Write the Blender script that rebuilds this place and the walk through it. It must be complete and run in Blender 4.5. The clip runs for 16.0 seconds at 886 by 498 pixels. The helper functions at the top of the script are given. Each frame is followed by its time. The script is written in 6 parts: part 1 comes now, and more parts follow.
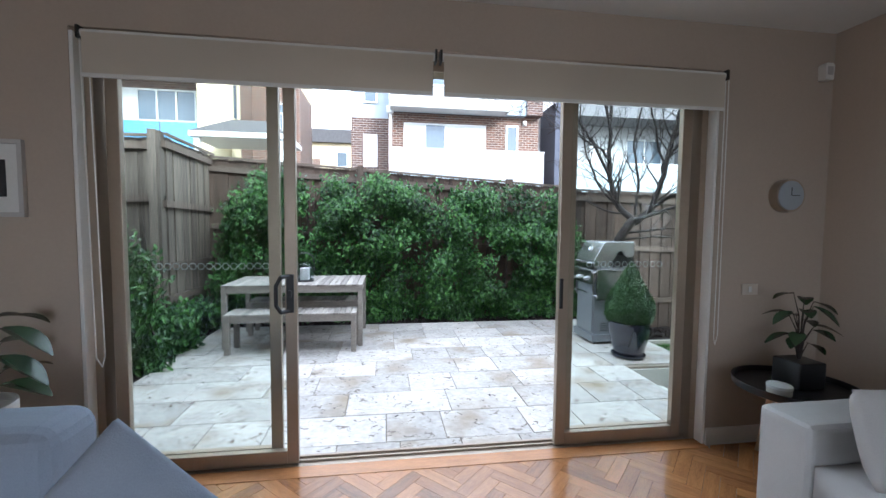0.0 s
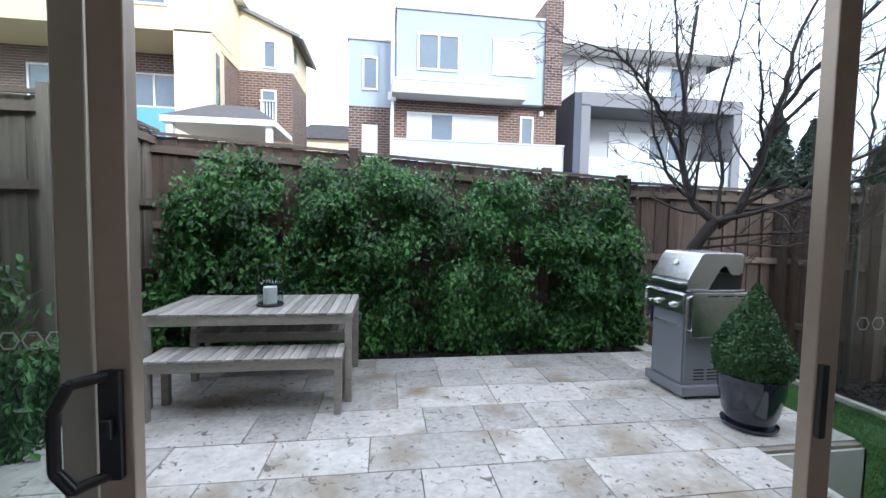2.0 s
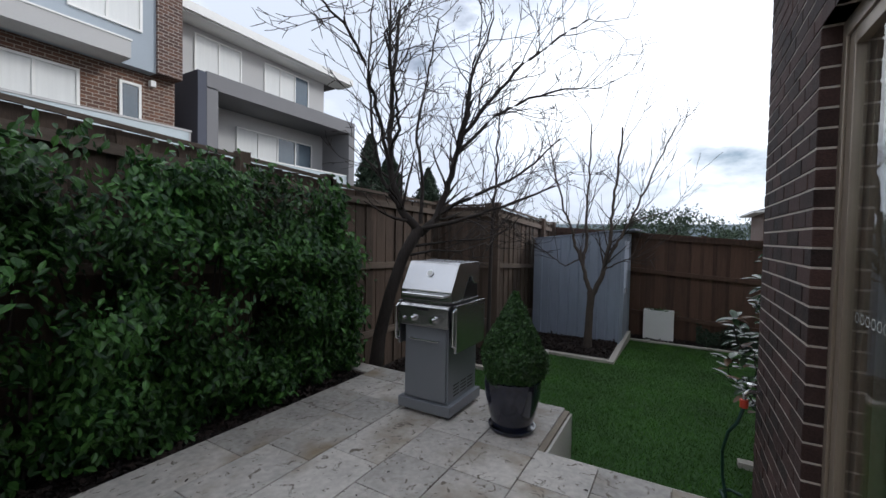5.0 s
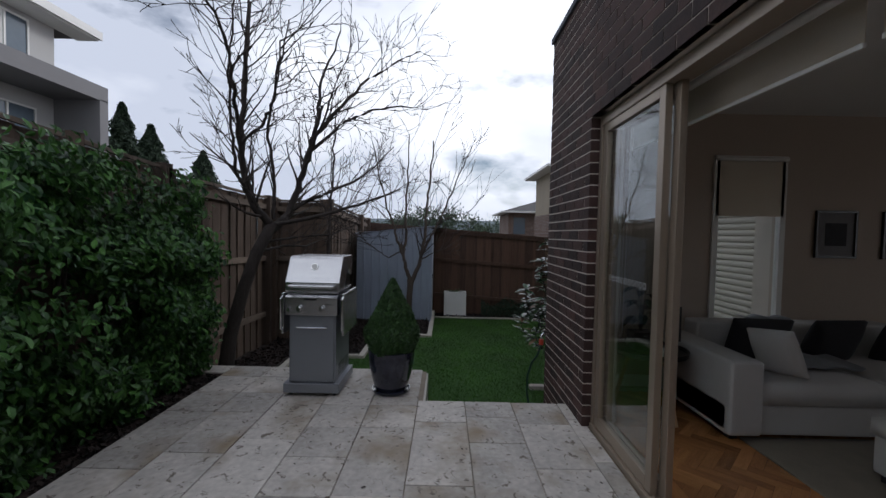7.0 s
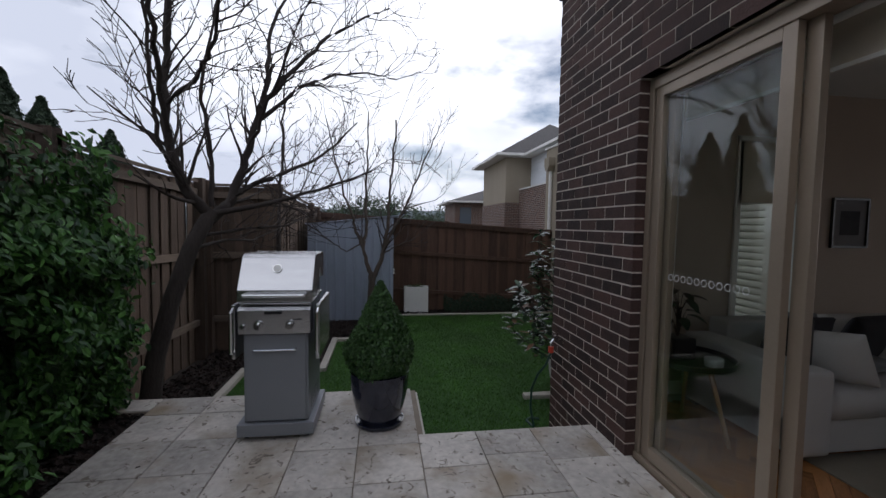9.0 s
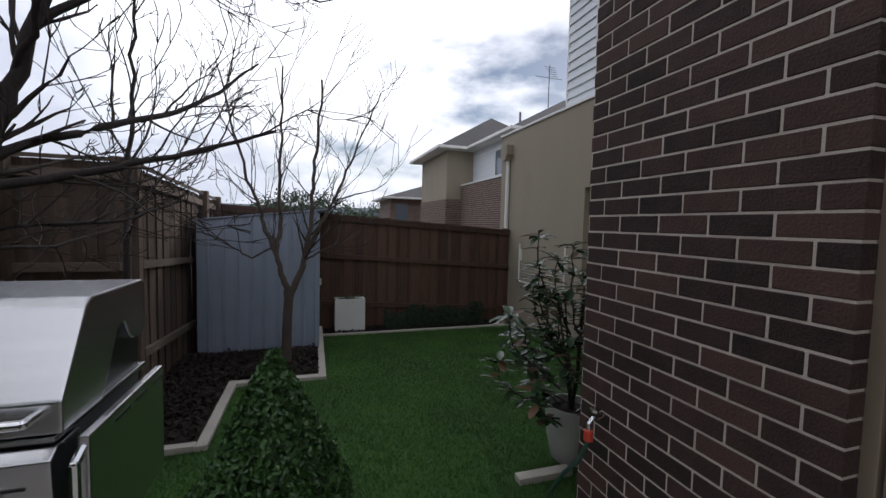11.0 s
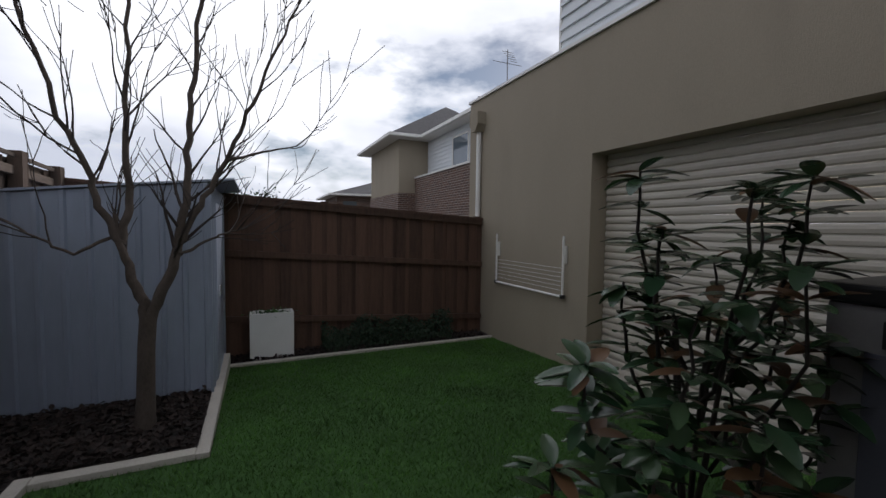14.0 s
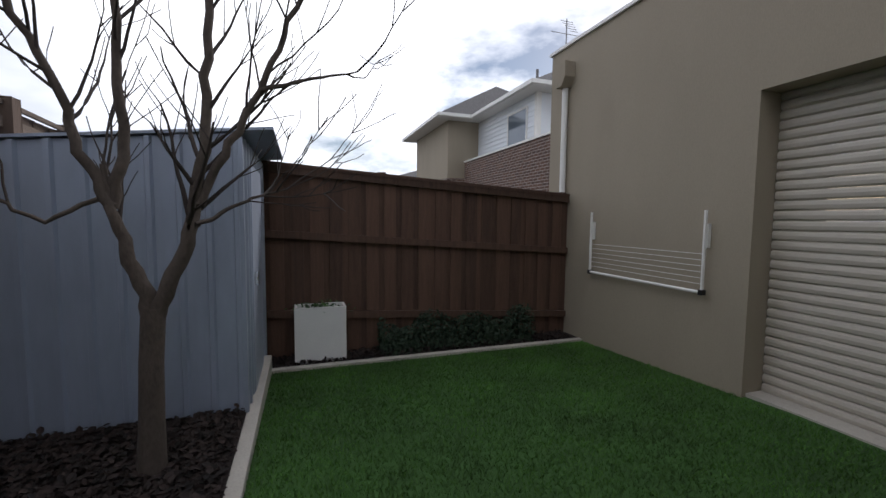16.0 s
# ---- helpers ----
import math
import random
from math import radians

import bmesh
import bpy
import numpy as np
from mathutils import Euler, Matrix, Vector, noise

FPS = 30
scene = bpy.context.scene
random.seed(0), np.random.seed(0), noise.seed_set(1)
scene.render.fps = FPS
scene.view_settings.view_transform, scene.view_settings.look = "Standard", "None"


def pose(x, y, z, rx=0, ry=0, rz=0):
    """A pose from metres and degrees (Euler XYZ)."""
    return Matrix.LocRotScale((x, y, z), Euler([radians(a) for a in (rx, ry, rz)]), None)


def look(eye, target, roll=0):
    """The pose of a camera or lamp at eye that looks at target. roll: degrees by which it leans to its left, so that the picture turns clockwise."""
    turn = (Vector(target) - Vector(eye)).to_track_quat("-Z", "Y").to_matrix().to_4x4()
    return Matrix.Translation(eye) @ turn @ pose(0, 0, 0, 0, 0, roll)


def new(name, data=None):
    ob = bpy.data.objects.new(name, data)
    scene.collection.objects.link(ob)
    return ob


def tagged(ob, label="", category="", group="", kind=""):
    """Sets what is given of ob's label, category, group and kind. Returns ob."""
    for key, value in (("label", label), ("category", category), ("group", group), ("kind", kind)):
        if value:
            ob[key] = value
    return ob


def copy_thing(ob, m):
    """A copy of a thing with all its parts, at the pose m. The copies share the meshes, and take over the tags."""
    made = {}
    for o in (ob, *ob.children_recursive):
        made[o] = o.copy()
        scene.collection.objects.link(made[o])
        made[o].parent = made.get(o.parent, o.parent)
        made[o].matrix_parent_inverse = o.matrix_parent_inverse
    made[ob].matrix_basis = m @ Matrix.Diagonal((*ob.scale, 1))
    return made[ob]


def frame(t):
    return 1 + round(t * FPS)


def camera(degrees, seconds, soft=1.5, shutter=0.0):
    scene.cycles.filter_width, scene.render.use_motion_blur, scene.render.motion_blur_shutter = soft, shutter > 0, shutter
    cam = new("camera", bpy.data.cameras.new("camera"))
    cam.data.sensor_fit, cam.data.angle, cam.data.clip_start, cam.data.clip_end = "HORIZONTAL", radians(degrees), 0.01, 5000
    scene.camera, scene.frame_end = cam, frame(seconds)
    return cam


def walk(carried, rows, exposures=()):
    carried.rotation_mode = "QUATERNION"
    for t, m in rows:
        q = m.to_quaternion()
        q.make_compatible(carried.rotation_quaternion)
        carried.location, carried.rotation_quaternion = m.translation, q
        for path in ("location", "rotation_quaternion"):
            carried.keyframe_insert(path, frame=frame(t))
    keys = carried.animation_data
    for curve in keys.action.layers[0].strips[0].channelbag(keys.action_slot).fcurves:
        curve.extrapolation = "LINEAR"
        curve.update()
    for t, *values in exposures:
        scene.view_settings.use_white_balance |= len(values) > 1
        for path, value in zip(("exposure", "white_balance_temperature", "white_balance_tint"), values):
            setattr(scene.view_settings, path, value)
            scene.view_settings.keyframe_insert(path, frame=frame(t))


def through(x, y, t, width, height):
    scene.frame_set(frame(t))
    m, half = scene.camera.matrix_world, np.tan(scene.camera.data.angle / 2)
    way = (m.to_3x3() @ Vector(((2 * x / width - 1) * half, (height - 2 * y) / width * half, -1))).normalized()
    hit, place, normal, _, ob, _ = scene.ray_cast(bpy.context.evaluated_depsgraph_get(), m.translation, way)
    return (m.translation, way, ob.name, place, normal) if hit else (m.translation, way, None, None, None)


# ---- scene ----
cam = camera(94.6, 16.0)
METRES, EYE, TILT, LEAN, TURN = 10.2, 1.45, 0.0, 0.0, -8.1
ROWS = [
    (0.0, 0.0, 0.0, 0.0, 0.03, -3.4, -0.51),
    (0.5, -0.0058, 0.0353, 0.0002, 0.12, -3.38, -0.67),
    (1.0, -0.0095, 0.0725, -0.0002, 0.18, -3.29, -0.85),
    (1.5, -0.0172, 0.1126, -0.0004, 0.04, -3.23, -1.0),
    (2.0, -0.0219, 0.1499, 0.0004, 0.03, -3.29, -0.98),
    (2.5, -0.0263, 0.1904, 0.0012, 0.06, -3.28, -1.01),
    (3.0, -0.0338, 0.2272, 0.0008, -0.91, -3.27, -1.09),
    (3.5, -0.0351, 0.2601, 0.0, -8.71, -3.11, -0.88),
    (4.0, -0.0359, 0.2797, 0.0017, -22.26, -2.81, -0.98),
    (4.5, -0.0494, 0.2907, 0.0028, -39.6, -2.23, -1.22),
    (5.0, -0.0712, 0.2956, 0.0027, -51.85, -1.81, -1.11),
    (7.5, -0.1665, 0.3579, 0.0037, -84.82, -2.41, -1.09),
    (8.0, -0.1515, 0.372, 0.0029, -85.98, -2.73, -0.86),
    (8.5, -0.1228, 0.3855, 0.003, -86.65, -3.13, -0.87),
    (9.0, -0.0892, 0.3984, 0.003, -90.17, -3.32, -0.92),
    (11.5, 0.1117, 0.4087, 0.0027, -102.09, -3.48, -1.26),
    (12.0, 0.1492, 0.403, 0.0039, -104.84, -3.42, -1.07),
    (12.5, 0.1851, 0.3967, 0.0048, -105.25, -3.38, -1.03),
    (13.0, 0.2117, 0.395, 0.0032, -106.33, -3.25, -0.99),
    (13.5, 0.2313, 0.3892, -0.0091, -106.48, -3.17, -0.76),
    (14.0, 0.2503, 0.3888, -0.0214, -106.3, -3.04, -0.75),
    (14.5, 0.2733, 0.3908, -0.0326, -105.61, -3.15, -0.62),
    (15.0, 0.2982, 0.3927, -0.0386, -101.42, -3.29, -0.72),
    (15.5, 0.3319, 0.4028, -0.0392, -100.69, -3.43, -0.67),
    (16.0, 0.37, 0.4071, -0.0405, -100.91, -4.19, -0.58),
]
walk(cam, [(t, pose(0, 0, EYE, TILT, LEAN, TURN) @ pose(METRES * x, METRES * y, METRES * z, 90 + pitch, roll, yaw)) for t, x, y, z, yaw, pitch, roll in ROWS],
     exposures=[(0.0, 2.08, 5450, 8), (1.0, 1.9, 5450, 8), (2.0, 1.38, 5500, 8), (3.0, 1.15, 5550, 8), (4.0, 0.85, 5750, 9), (4.5, 0.58, 5900, 10), (5.0, -0.05, 6000, 10), (7.5, -0.42, 6000, 13), (9.0, -0.32, 6050, 14), (12.0, -0.2, 6200, 13), (13.0, -0.35, 6200, 13), (14.5, -0.42, 6200, 13), (15.2, -0.12, 6200, 13), (16.0, 0.02, 6200, 13)])

# ---- light ----
world = bpy.data.worlds.new("sky")
scene.world = world
world.use_nodes = True
wn, wl = world.node_tree.nodes, world.node_tree.links
wn.clear()
w_out, w_bg = wn.new("ShaderNodeOutputWorld"), wn.new("ShaderNodeBackground")
w_sky = wn.new("ShaderNodeTexSky")
w_sky.sky_type, w_sky.sun_disc = "NISHITA", False
w_sky.sun_elevation, w_sky.sun_rotation = radians(27), radians(151)
w_co, w_map, w_noise, w_ramp, w_mix = (wn.new("ShaderNodeTexCoord"), wn.new("ShaderNodeMapping"), wn.new("ShaderNodeTexNoise"),
                                       wn.new("ShaderNodeValToRGB"), wn.new("ShaderNodeMix"))
w_noise2, w_ramp2 = wn.new("ShaderNodeTexNoise"), wn.new("ShaderNodeValToRGB")
w_map.inputs["Scale"].default_value = (1.5, 1.5, 3.6)
w_map.inputs["Location"].default_value = (3.1, 0.6, 0.2)
w_noise.inputs["Scale"].default_value, w_noise.inputs["Detail"].default_value, w_noise.inputs["Roughness"].default_value = 1.5, 9, 0.55
w_noise2.inputs["Scale"].default_value, w_noise2.inputs["Detail"].default_value = 1.1, 7
w_ramp.color_ramp.elements[0].position, w_ramp.color_ramp.elements[1].position = 0.36, 0.48
w_ramp2.color_ramp.elements[0].position, w_ramp2.color_ramp.elements[1].position = 0.38, 0.62
w_ramp2.color_ramp.elements[0].color, w_ramp2.color_ramp.elements[1].color = (10.0, 10.5, 11.6, 1), (18.0, 18.1, 18.3, 1)
w_mix.data_type = "RGBA"
wl.new(w_co.outputs["Generated"], w_map.inputs["Vector"])
wl.new(w_map.outputs["Vector"], w_noise.inputs["Vector"])
wl.new(w_map.outputs["Vector"], w_noise2.inputs["Vector"])
wl.new(w_noise.outputs["Fac"], w_ramp.inputs["Fac"])
wl.new(w_noise2.outputs["Fac"], w_ramp2.inputs["Fac"])
wl.new(w_ramp.outputs["Color"], w_mix.inputs["Factor"])
wl.new(w_sky.outputs["Color"], w_mix.inputs["A"])
wl.new(w_ramp2.outputs["Color"], w_mix.inputs["B"])
wl.new(w_mix.outputs["Result"], w_bg.inputs["Color"])
w_bg.inputs["Strength"].default_value = 0.085
wl.new(w_bg.outputs["Background"], w_out.inputs["Surface"])
sun = new("sun", bpy.data.lights.new("sun", "SUN"))
sun.data.energy, sun.data.angle, sun.data.color = 1.5, radians(12), (1.0, 0.96, 0.9)
sun.matrix_world = look((11, -20, 11.5), (0, 0, 0))

# added fill lamp in an assumed opening of the unseen rear wall, brightens the room
lamp = new("rear_fill_light", bpy.data.lights.new("rear_fill_light", "AREA"))
lamp.data.shape, lamp.data.size, lamp.data.size_y, lamp.data.energy, lamp.data.color = "RECTANGLE", 2.2, 1.7, 7.0, (1.0, 0.95, 0.9)
lamp.matrix_world = look((-0.3, -3.56, 1.45), (-0.3, 0.0, 1.45))

# ---- materials ----


def mat(name, color, rough=0.6, metal=0.0, var=0.15, scale=6.0, bump=0.1, fine=60.0, stain=None, stretch=(1, 1, 1), rnd=0.0, spec=0.5, coat=0.0, stain_at=(0.55, 0.72), pits=None):
    """Base colour with two scales of noise, optional stains, fine relief, and a shift from piece to piece."""
    m = bpy.data.materials.new(name)
    m.use_nodes = True
    n, l = m.node_tree.nodes, m.node_tree.links
    b = n["Principled BSDF"]
    b.inputs["Roughness"].default_value, b.inputs["Metallic"].default_value = rough, metal
    b.inputs["Specular IOR Level"].default_value, b.inputs["Coat Weight"].default_value = spec, coat
    co, mp = n.new("ShaderNodeTexCoord"), n.new("ShaderNodeMapping")
    mp.inputs["Scale"].default_value = stretch
    info = n.new("ShaderNodeObjectInfo")
    shift = n.new("ShaderNodeVectorMath")
    shift.operation = "MULTIPLY_ADD"
    shift.inputs[1].default_value = (1, 1, 1)
    off = n.new("ShaderNodeCombineXYZ")
    times = n.new("ShaderNodeMath")
    times.operation = "MULTIPLY"
    times.inputs[1].default_value = 37.0
    l.new(info.outputs["Random"], times.inputs[0])
    for i in range(3):
        l.new(times.outputs[0], off.inputs[i])
    l.new(co.outputs["Object"], shift.inputs[0])
    l.new(off.outputs[0], shift.inputs[2])
    l.new(shift.outputs[0], mp.inputs["Vector"])
    n1, n2 = n.new("ShaderNodeTexNoise"), n.new("ShaderNodeTexNoise")
    n1.inputs["Scale"].default_value, n1.inputs["Detail"].default_value = scale, 6
    n2.inputs["Scale"].default_value, n2.inputs["Detail"].default_value = fine, 4
    l.new(mp.outputs[0], n1.inputs["Vector"])
    l.new(mp.outputs[0], n2.inputs["Vector"])
    add = n.new("ShaderNodeMath")
    add.operation = "ADD"
    l.new(n1.outputs["Fac"], add.inputs[0])
    l.new(n2.outputs["Fac"], add.inputs[1])
    if rnd:
        pr = n.new("ShaderNodeMath")
        pr.operation = "MULTIPLY_ADD"
        pr.inputs[1].default_value, pr.inputs[2].default_value = rnd, -rnd / 2
        l.new(info.outputs["Random"], pr.inputs[0])
        add2 = n.new("ShaderNodeMath")
        add2.operation = "ADD"
        l.new(add.outputs[0], add2.inputs[0])
        l.new(pr.outputs[0], add2.inputs[1])
        add = add2
    rng = n.new("ShaderNodeMapRange")
    rng.inputs["From Min"].default_value, rng.inputs["From Max"].default_value = 0.6, 1.4
    rng.inputs["To Min"].default_value, rng.inputs["To Max"].default_value = 1 - var, 1 + var
    rng.clamp = False
    l.new(add.outputs[0], rng.inputs["Value"])
    mul = n.new("ShaderNodeVectorMath")
    mul.operation = "SCALE"
    mul.inputs[0].default_value = color
    l.new(rng.outputs[0], mul.inputs["Scale"])
    last = mul.outputs[0]
    if stain:
        n3, rp, mx = n.new("ShaderNodeTexNoise"), n.new("ShaderNodeValToRGB"), n.new("ShaderNodeMix")
        n3.inputs["Scale"].default_value, n3.inputs["Detail"].default_value = scale * 0.6, 8
        l.new(mp.outputs[0], n3.inputs["Vector"])
        rp.color_ramp.elements[0].position, rp.color_ramp.elements[1].position = stain_at
        l.new(n3.outputs["Fac"], rp.inputs["Fac"])
        mx.data_type = "RGBA"
        l.new(rp.outputs[0], mx.inputs["Factor"])
        l.new(last, mx.inputs["A"])
        mx.inputs["B"].default_value = (*stain, 1)
        last = mx.outputs["Result"]
    if pits:
        n4, rp4, mx4 = n.new("ShaderNodeTexNoise"), n.new("ShaderNodeValToRGB"), n.new("ShaderNodeMix")
        n4.inputs["Scale"].default_value, n4.inputs["Detail"].default_value, n4.inputs["Distortion"].default_value = pits[1], 5, 1.2
        l.new(mp.outputs[0], n4.inputs["Vector"])
        rp4.color_ramp.elements[0].position, rp4.color_ramp.elements[1].position = pits[2:]
        l.new(n4.outputs["Fac"], rp4.inputs["Fac"])
        mx4.data_type = "RGBA"
        l.new(rp4.outputs[0], mx4.inputs["Factor"])
        l.new(last, mx4.inputs["A"])
        mx4.inputs["B"].default_value = (*pits[0], 1)
        last = mx4.outputs["Result"]
    l.new(last, b.inputs["Base Color"])
    if bump:
        bp = n.new("ShaderNodeBump")
        bp.inputs["Strength"].default_value, bp.inputs["Distance"].default_value = bump, 0.01
        l.new(add.outputs[0], bp.inputs["Height"])
        l.new(bp.outputs[0], b.inputs["Normal"])
    return m


def leaf_mat(name, a, b_col, rough=0.35, through=0.25, patch=0.0):
    """Leaves: colour by island, gloss, and some light through."""
    m = bpy.data.materials.new(name)
    m.use_nodes = True
    n, l = m.node_tree.nodes, m.node_tree.links
    b = n["Principled BSDF"]
    g, rp = n.new("ShaderNodeNewGeometry"), n.new("ShaderNodeValToRGB")
    rp.color_ramp.elements[0].color, rp.color_ramp.elements[1].color = (*a, 1), (*b_col, 1)
    l.new(g.outputs["Random Per Island"], rp.inputs["Fac"])
    col = rp.outputs[0]
    if patch:
        co, nz, rr_, sc = n.new("ShaderNodeTexCoord"), n.new("ShaderNodeTexNoise"), n.new("ShaderNodeMapRange"), n.new("ShaderNodeVectorMath")
        nz.inputs["Scale"].default_value, nz.inputs["Detail"].default_value = 1.7, 6
        l.new(co.outputs["Object"], nz.inputs["Vector"])
        l.new(nz.outputs["Fac"], rr_.inputs["Value"])
        rr_.inputs["From Min"].default_value, rr_.inputs["From Max"].default_value = 0.3, 0.7
        rr_.inputs["To Min"].default_value, rr_.inputs["To Max"].default_value = 1 - patch, 1 + patch
        sc.operation = "SCALE"
        l.new(col, sc.inputs[0])
        l.new(rr_.outputs[0], sc.inputs["Scale"])
        col = sc.outputs[0]
    l.new(col, b.inputs["Base Color"])
    b.inputs["Roughness"].default_value = rough
    tr, mx, out = n.new("ShaderNodeBsdfTranslucent"), n.new("ShaderNodeMixShader"), n["Material Output"]
    l.new(rp.outputs[0], tr.inputs["Color"])
    mx.inputs[0].default_value = through
    l.new(b.outputs[0], mx.inputs[1])
    l.new(tr.outputs[0], mx.inputs[2])
    l.new(mx.outputs[0], out.inputs["Surface"])
    return m


def glass_mat(name, tint=(0.96, 0.98, 0.97), gloss=0.02):
    """Thin clear glass: see-through, with a mirror gloss that grows at grazing angles."""
    m = bpy.data.materials.new(name)
    m.use_nodes = True
    n, l = m.node_tree.nodes, m.node_tree.links
    n.remove(n["Principled BSDF"])
    t, g, f, mx = n.new("ShaderNodeBsdfTransparent"), n.new("ShaderNodeBsdfGlossy"), n.new("ShaderNodeLayerWeight"), n.new("ShaderNodeMixShader")
    pw, ma = n.new("ShaderNodeMath"), n.new("ShaderNodeMath")
    pw.operation, ma.operation = "POWER", "MULTIPLY_ADD"
    pw.inputs[1].default_value, ma.inputs[1].default_value, ma.inputs[2].default_value = 3.4, 0.75, gloss
    t.inputs["Color"].default_value = (*tint, 1)
    g.inputs["Roughness"].default_value = 0.0
    f.inputs["Blend"].default_value = 0.5
    l.new(f.outputs["Facing"], pw.inputs[0])
    l.new(pw.outputs[0], ma.inputs[0])
    l.new(ma.outputs[0], mx.inputs[0])
    l.new(t.outputs[0], mx.inputs[1])
    l.new(g.outputs[0], mx.inputs[2])
    l.new(mx.outputs[0], n["Material Output"].inputs["Surface"])
    return m


def brick_mat(name, c1, c2, mortar, axis="xz"):
    """Far brickwork, too small to pick apart."""
    m = bpy.data.materials.new(name)
    m.use_nodes = True
    n, l = m.node_tree.nodes, m.node_tree.links
    b = n["Principled BSDF"]
    b.inputs["Roughness"].default_value = 0.9
    co, sep, cmb, br = n.new("ShaderNodeTexCoord"), n.new("ShaderNodeSeparateXYZ"), n.new("ShaderNodeCombineXYZ"), n.new("ShaderNodeTexBrick")
    l.new(co.outputs["Object"], sep.inputs[0])
    ad = n.new("ShaderNodeMath")
    ad.operation = "ADD"
    l.new(sep.outputs["X"], ad.inputs[0])
    l.new(sep.outputs["Y"], ad.inputs[1])
    l.new(ad.outputs[0], cmb.inputs[0])
    l.new(sep.outputs["Z"], cmb.inputs[1])
    l.new(cmb.outputs[0], br.inputs["Vector"])
    br.inputs["Scale"].default_value, br.inputs["Brick Width"].default_value, br.inputs["Row Height"].default_value = 1.0, 0.24, 0.086
    br.inputs["Mortar Size"].default_value = 0.009
    br.inputs["Color1"].default_value, br.inputs["Color2"].default_value, br.inputs["Mortar"].default_value = (*c1, 1), (*c2, 1), (*mortar, 1)
    l.new(br.outputs["Color"], b.inputs["Base Color"])
    bp = n.new("ShaderNodeBump")
    bp.inputs["Strength"].default_value, bp.inputs["Distance"].default_value, bp.invert = 0.5, 0.01, True
    l.new(br.outputs["Fac"], bp.inputs["Height"])
    l.new(bp.outputs[0], b.inputs["Normal"])
    return m




def island_mat(name, base):
    """The same surface, varied from loose piece to loose piece of a joined mesh."""
    m = base.copy()
    m.name = name
    n, l = m.node_tree.nodes, m.node_tree.links
    g = n.new("ShaderNodeNewGeometry")
    for link in list(l):
        if link.from_node.bl_idname == "ShaderNodeObjectInfo":
            to = link.to_socket
            l.remove(link)
            l.new(g.outputs["Random Per Island"], to)
    return m


M_PLASTER = mat("painted_plaster", (0.435, 0.365, 0.30), 0.8, var=0.04, scale=2, bump=0.04)
M_CEIL = mat("ceiling_paint", (0.7, 0.7, 0.69), 0.85, var=0.03, scale=2, bump=0.02)
M_WHITE = mat("white_paint", (0.74, 0.73, 0.70), 0.5, var=0.04, bump=0.02)
M_PARQUET = mat("oiled_parquet", (0.36, 0.16, 0.06), 0.22, var=0.3, scale=4, fine=30, bump=0.03, stretch=(1, 8, 1), rnd=0.9)
M_PARQUET_I = island_mat("oiled_parquet_far", M_PARQUET)
M_ALU = mat("champagne_aluminium", (0.36, 0.295, 0.23), 0.36, 0.5, var=0.05, bump=0.02)
M_ALU_D = mat("bronze_track", (0.10, 0.08, 0.07), 0.5, 0.3, var=0.1)
M_BLACK = mat("black_plastic", (0.012, 0.012, 0.013), 0.35, var=0.1, bump=0.03)
M_BLIND = mat("blind_fabric", (0.64, 0.58, 0.50), 0.9, var=0.06, scale=3, fine=220, bump=0.1)
bt = M_BLIND.node_tree
bt_tr, bt_mx = bt.nodes.new("ShaderNodeBsdfTranslucent"), bt.nodes.new("ShaderNodeMixShader")
bt_tr.inputs["Color"].default_value, bt_mx.inputs[0].default_value = (0.70, 0.63, 0.54, 1), 0.35
bt.links.new(bt.nodes["Principled BSDF"].outputs[0], bt_mx.inputs[1])
bt.links.new(bt_tr.outputs[0], bt_mx.inputs[2])
bt.links.new(bt_mx.outputs[0], bt.nodes["Material Output"].inputs["Surface"])
M_GLASS = glass_mat("window_glass")
M_FROST = mat("frosted_film", (0.62, 0.64, 0.64), 0.6, var=0.02, bump=0)
M_SMOKE = glass_mat("smoked_glass", (0.84, 0.87, 0.89))
M_BRICK = mat("clay_brick", (0.046, 0.023, 0.019), 0.85, var=0.5, scale=9, fine=110, bump=0.5, rnd=0.9)
M_BRICK_I = island_mat("clay_brick_far", M_BRICK)
M_MORTAR = mat("mortar", (0.56, 0.50, 0.44), 0.95, var=0.15, scale=8, fine=150, bump=0.5)
M_PAVER = mat("travertine", (0.43, 0.40, 0.365), 0.62, var=0.30, scale=3.4, fine=24, bump=0.3, rnd=0.55, stain=(0.24, 0.185, 0.12), stain_at=(0.53, 0.74), pits=((0.14, 0.115, 0.09), 15, 0.60, 0.68))
M_JOINT = mat("sand_joint", (0.25, 0.21, 0.165), 0.95, var=0.2, bump=0.2)
M_RISER = mat("rendered_riser", (0.55, 0.53, 0.48), 0.8, var=0.07, scale=2, bump=0.1)
M_KERB = mat("concrete_kerb", (0.42, 0.39, 0.34), 0.9, var=0.15, scale=5, bump=0.3)
M_TURF = mat("turf_backing", (0.024, 0.072, 0.009), 0.95, var=0.35, scale=2.2, fine=180, bump=0.6)
M_SOIL = mat("dark_soil", (0.026, 0.019, 0.016), 0.95, var=0.4, scale=12, bump=0.8)
M_CHIP = leaf_mat("bark_chips", (0.006, 0.004, 0.0035), (0.034, 0.021, 0.017), 0.95, 0.0)
M_FENCE = mat("weathered_paling", (0.083, 0.057, 0.042), 0.9, var=0.35, scale=5, fine=50, bump=0.35, stretch=(6, 6, 0.5), rnd=0.7, stain=(0.06, 0.045, 0.036), stain_at=(0.56, 0.8))
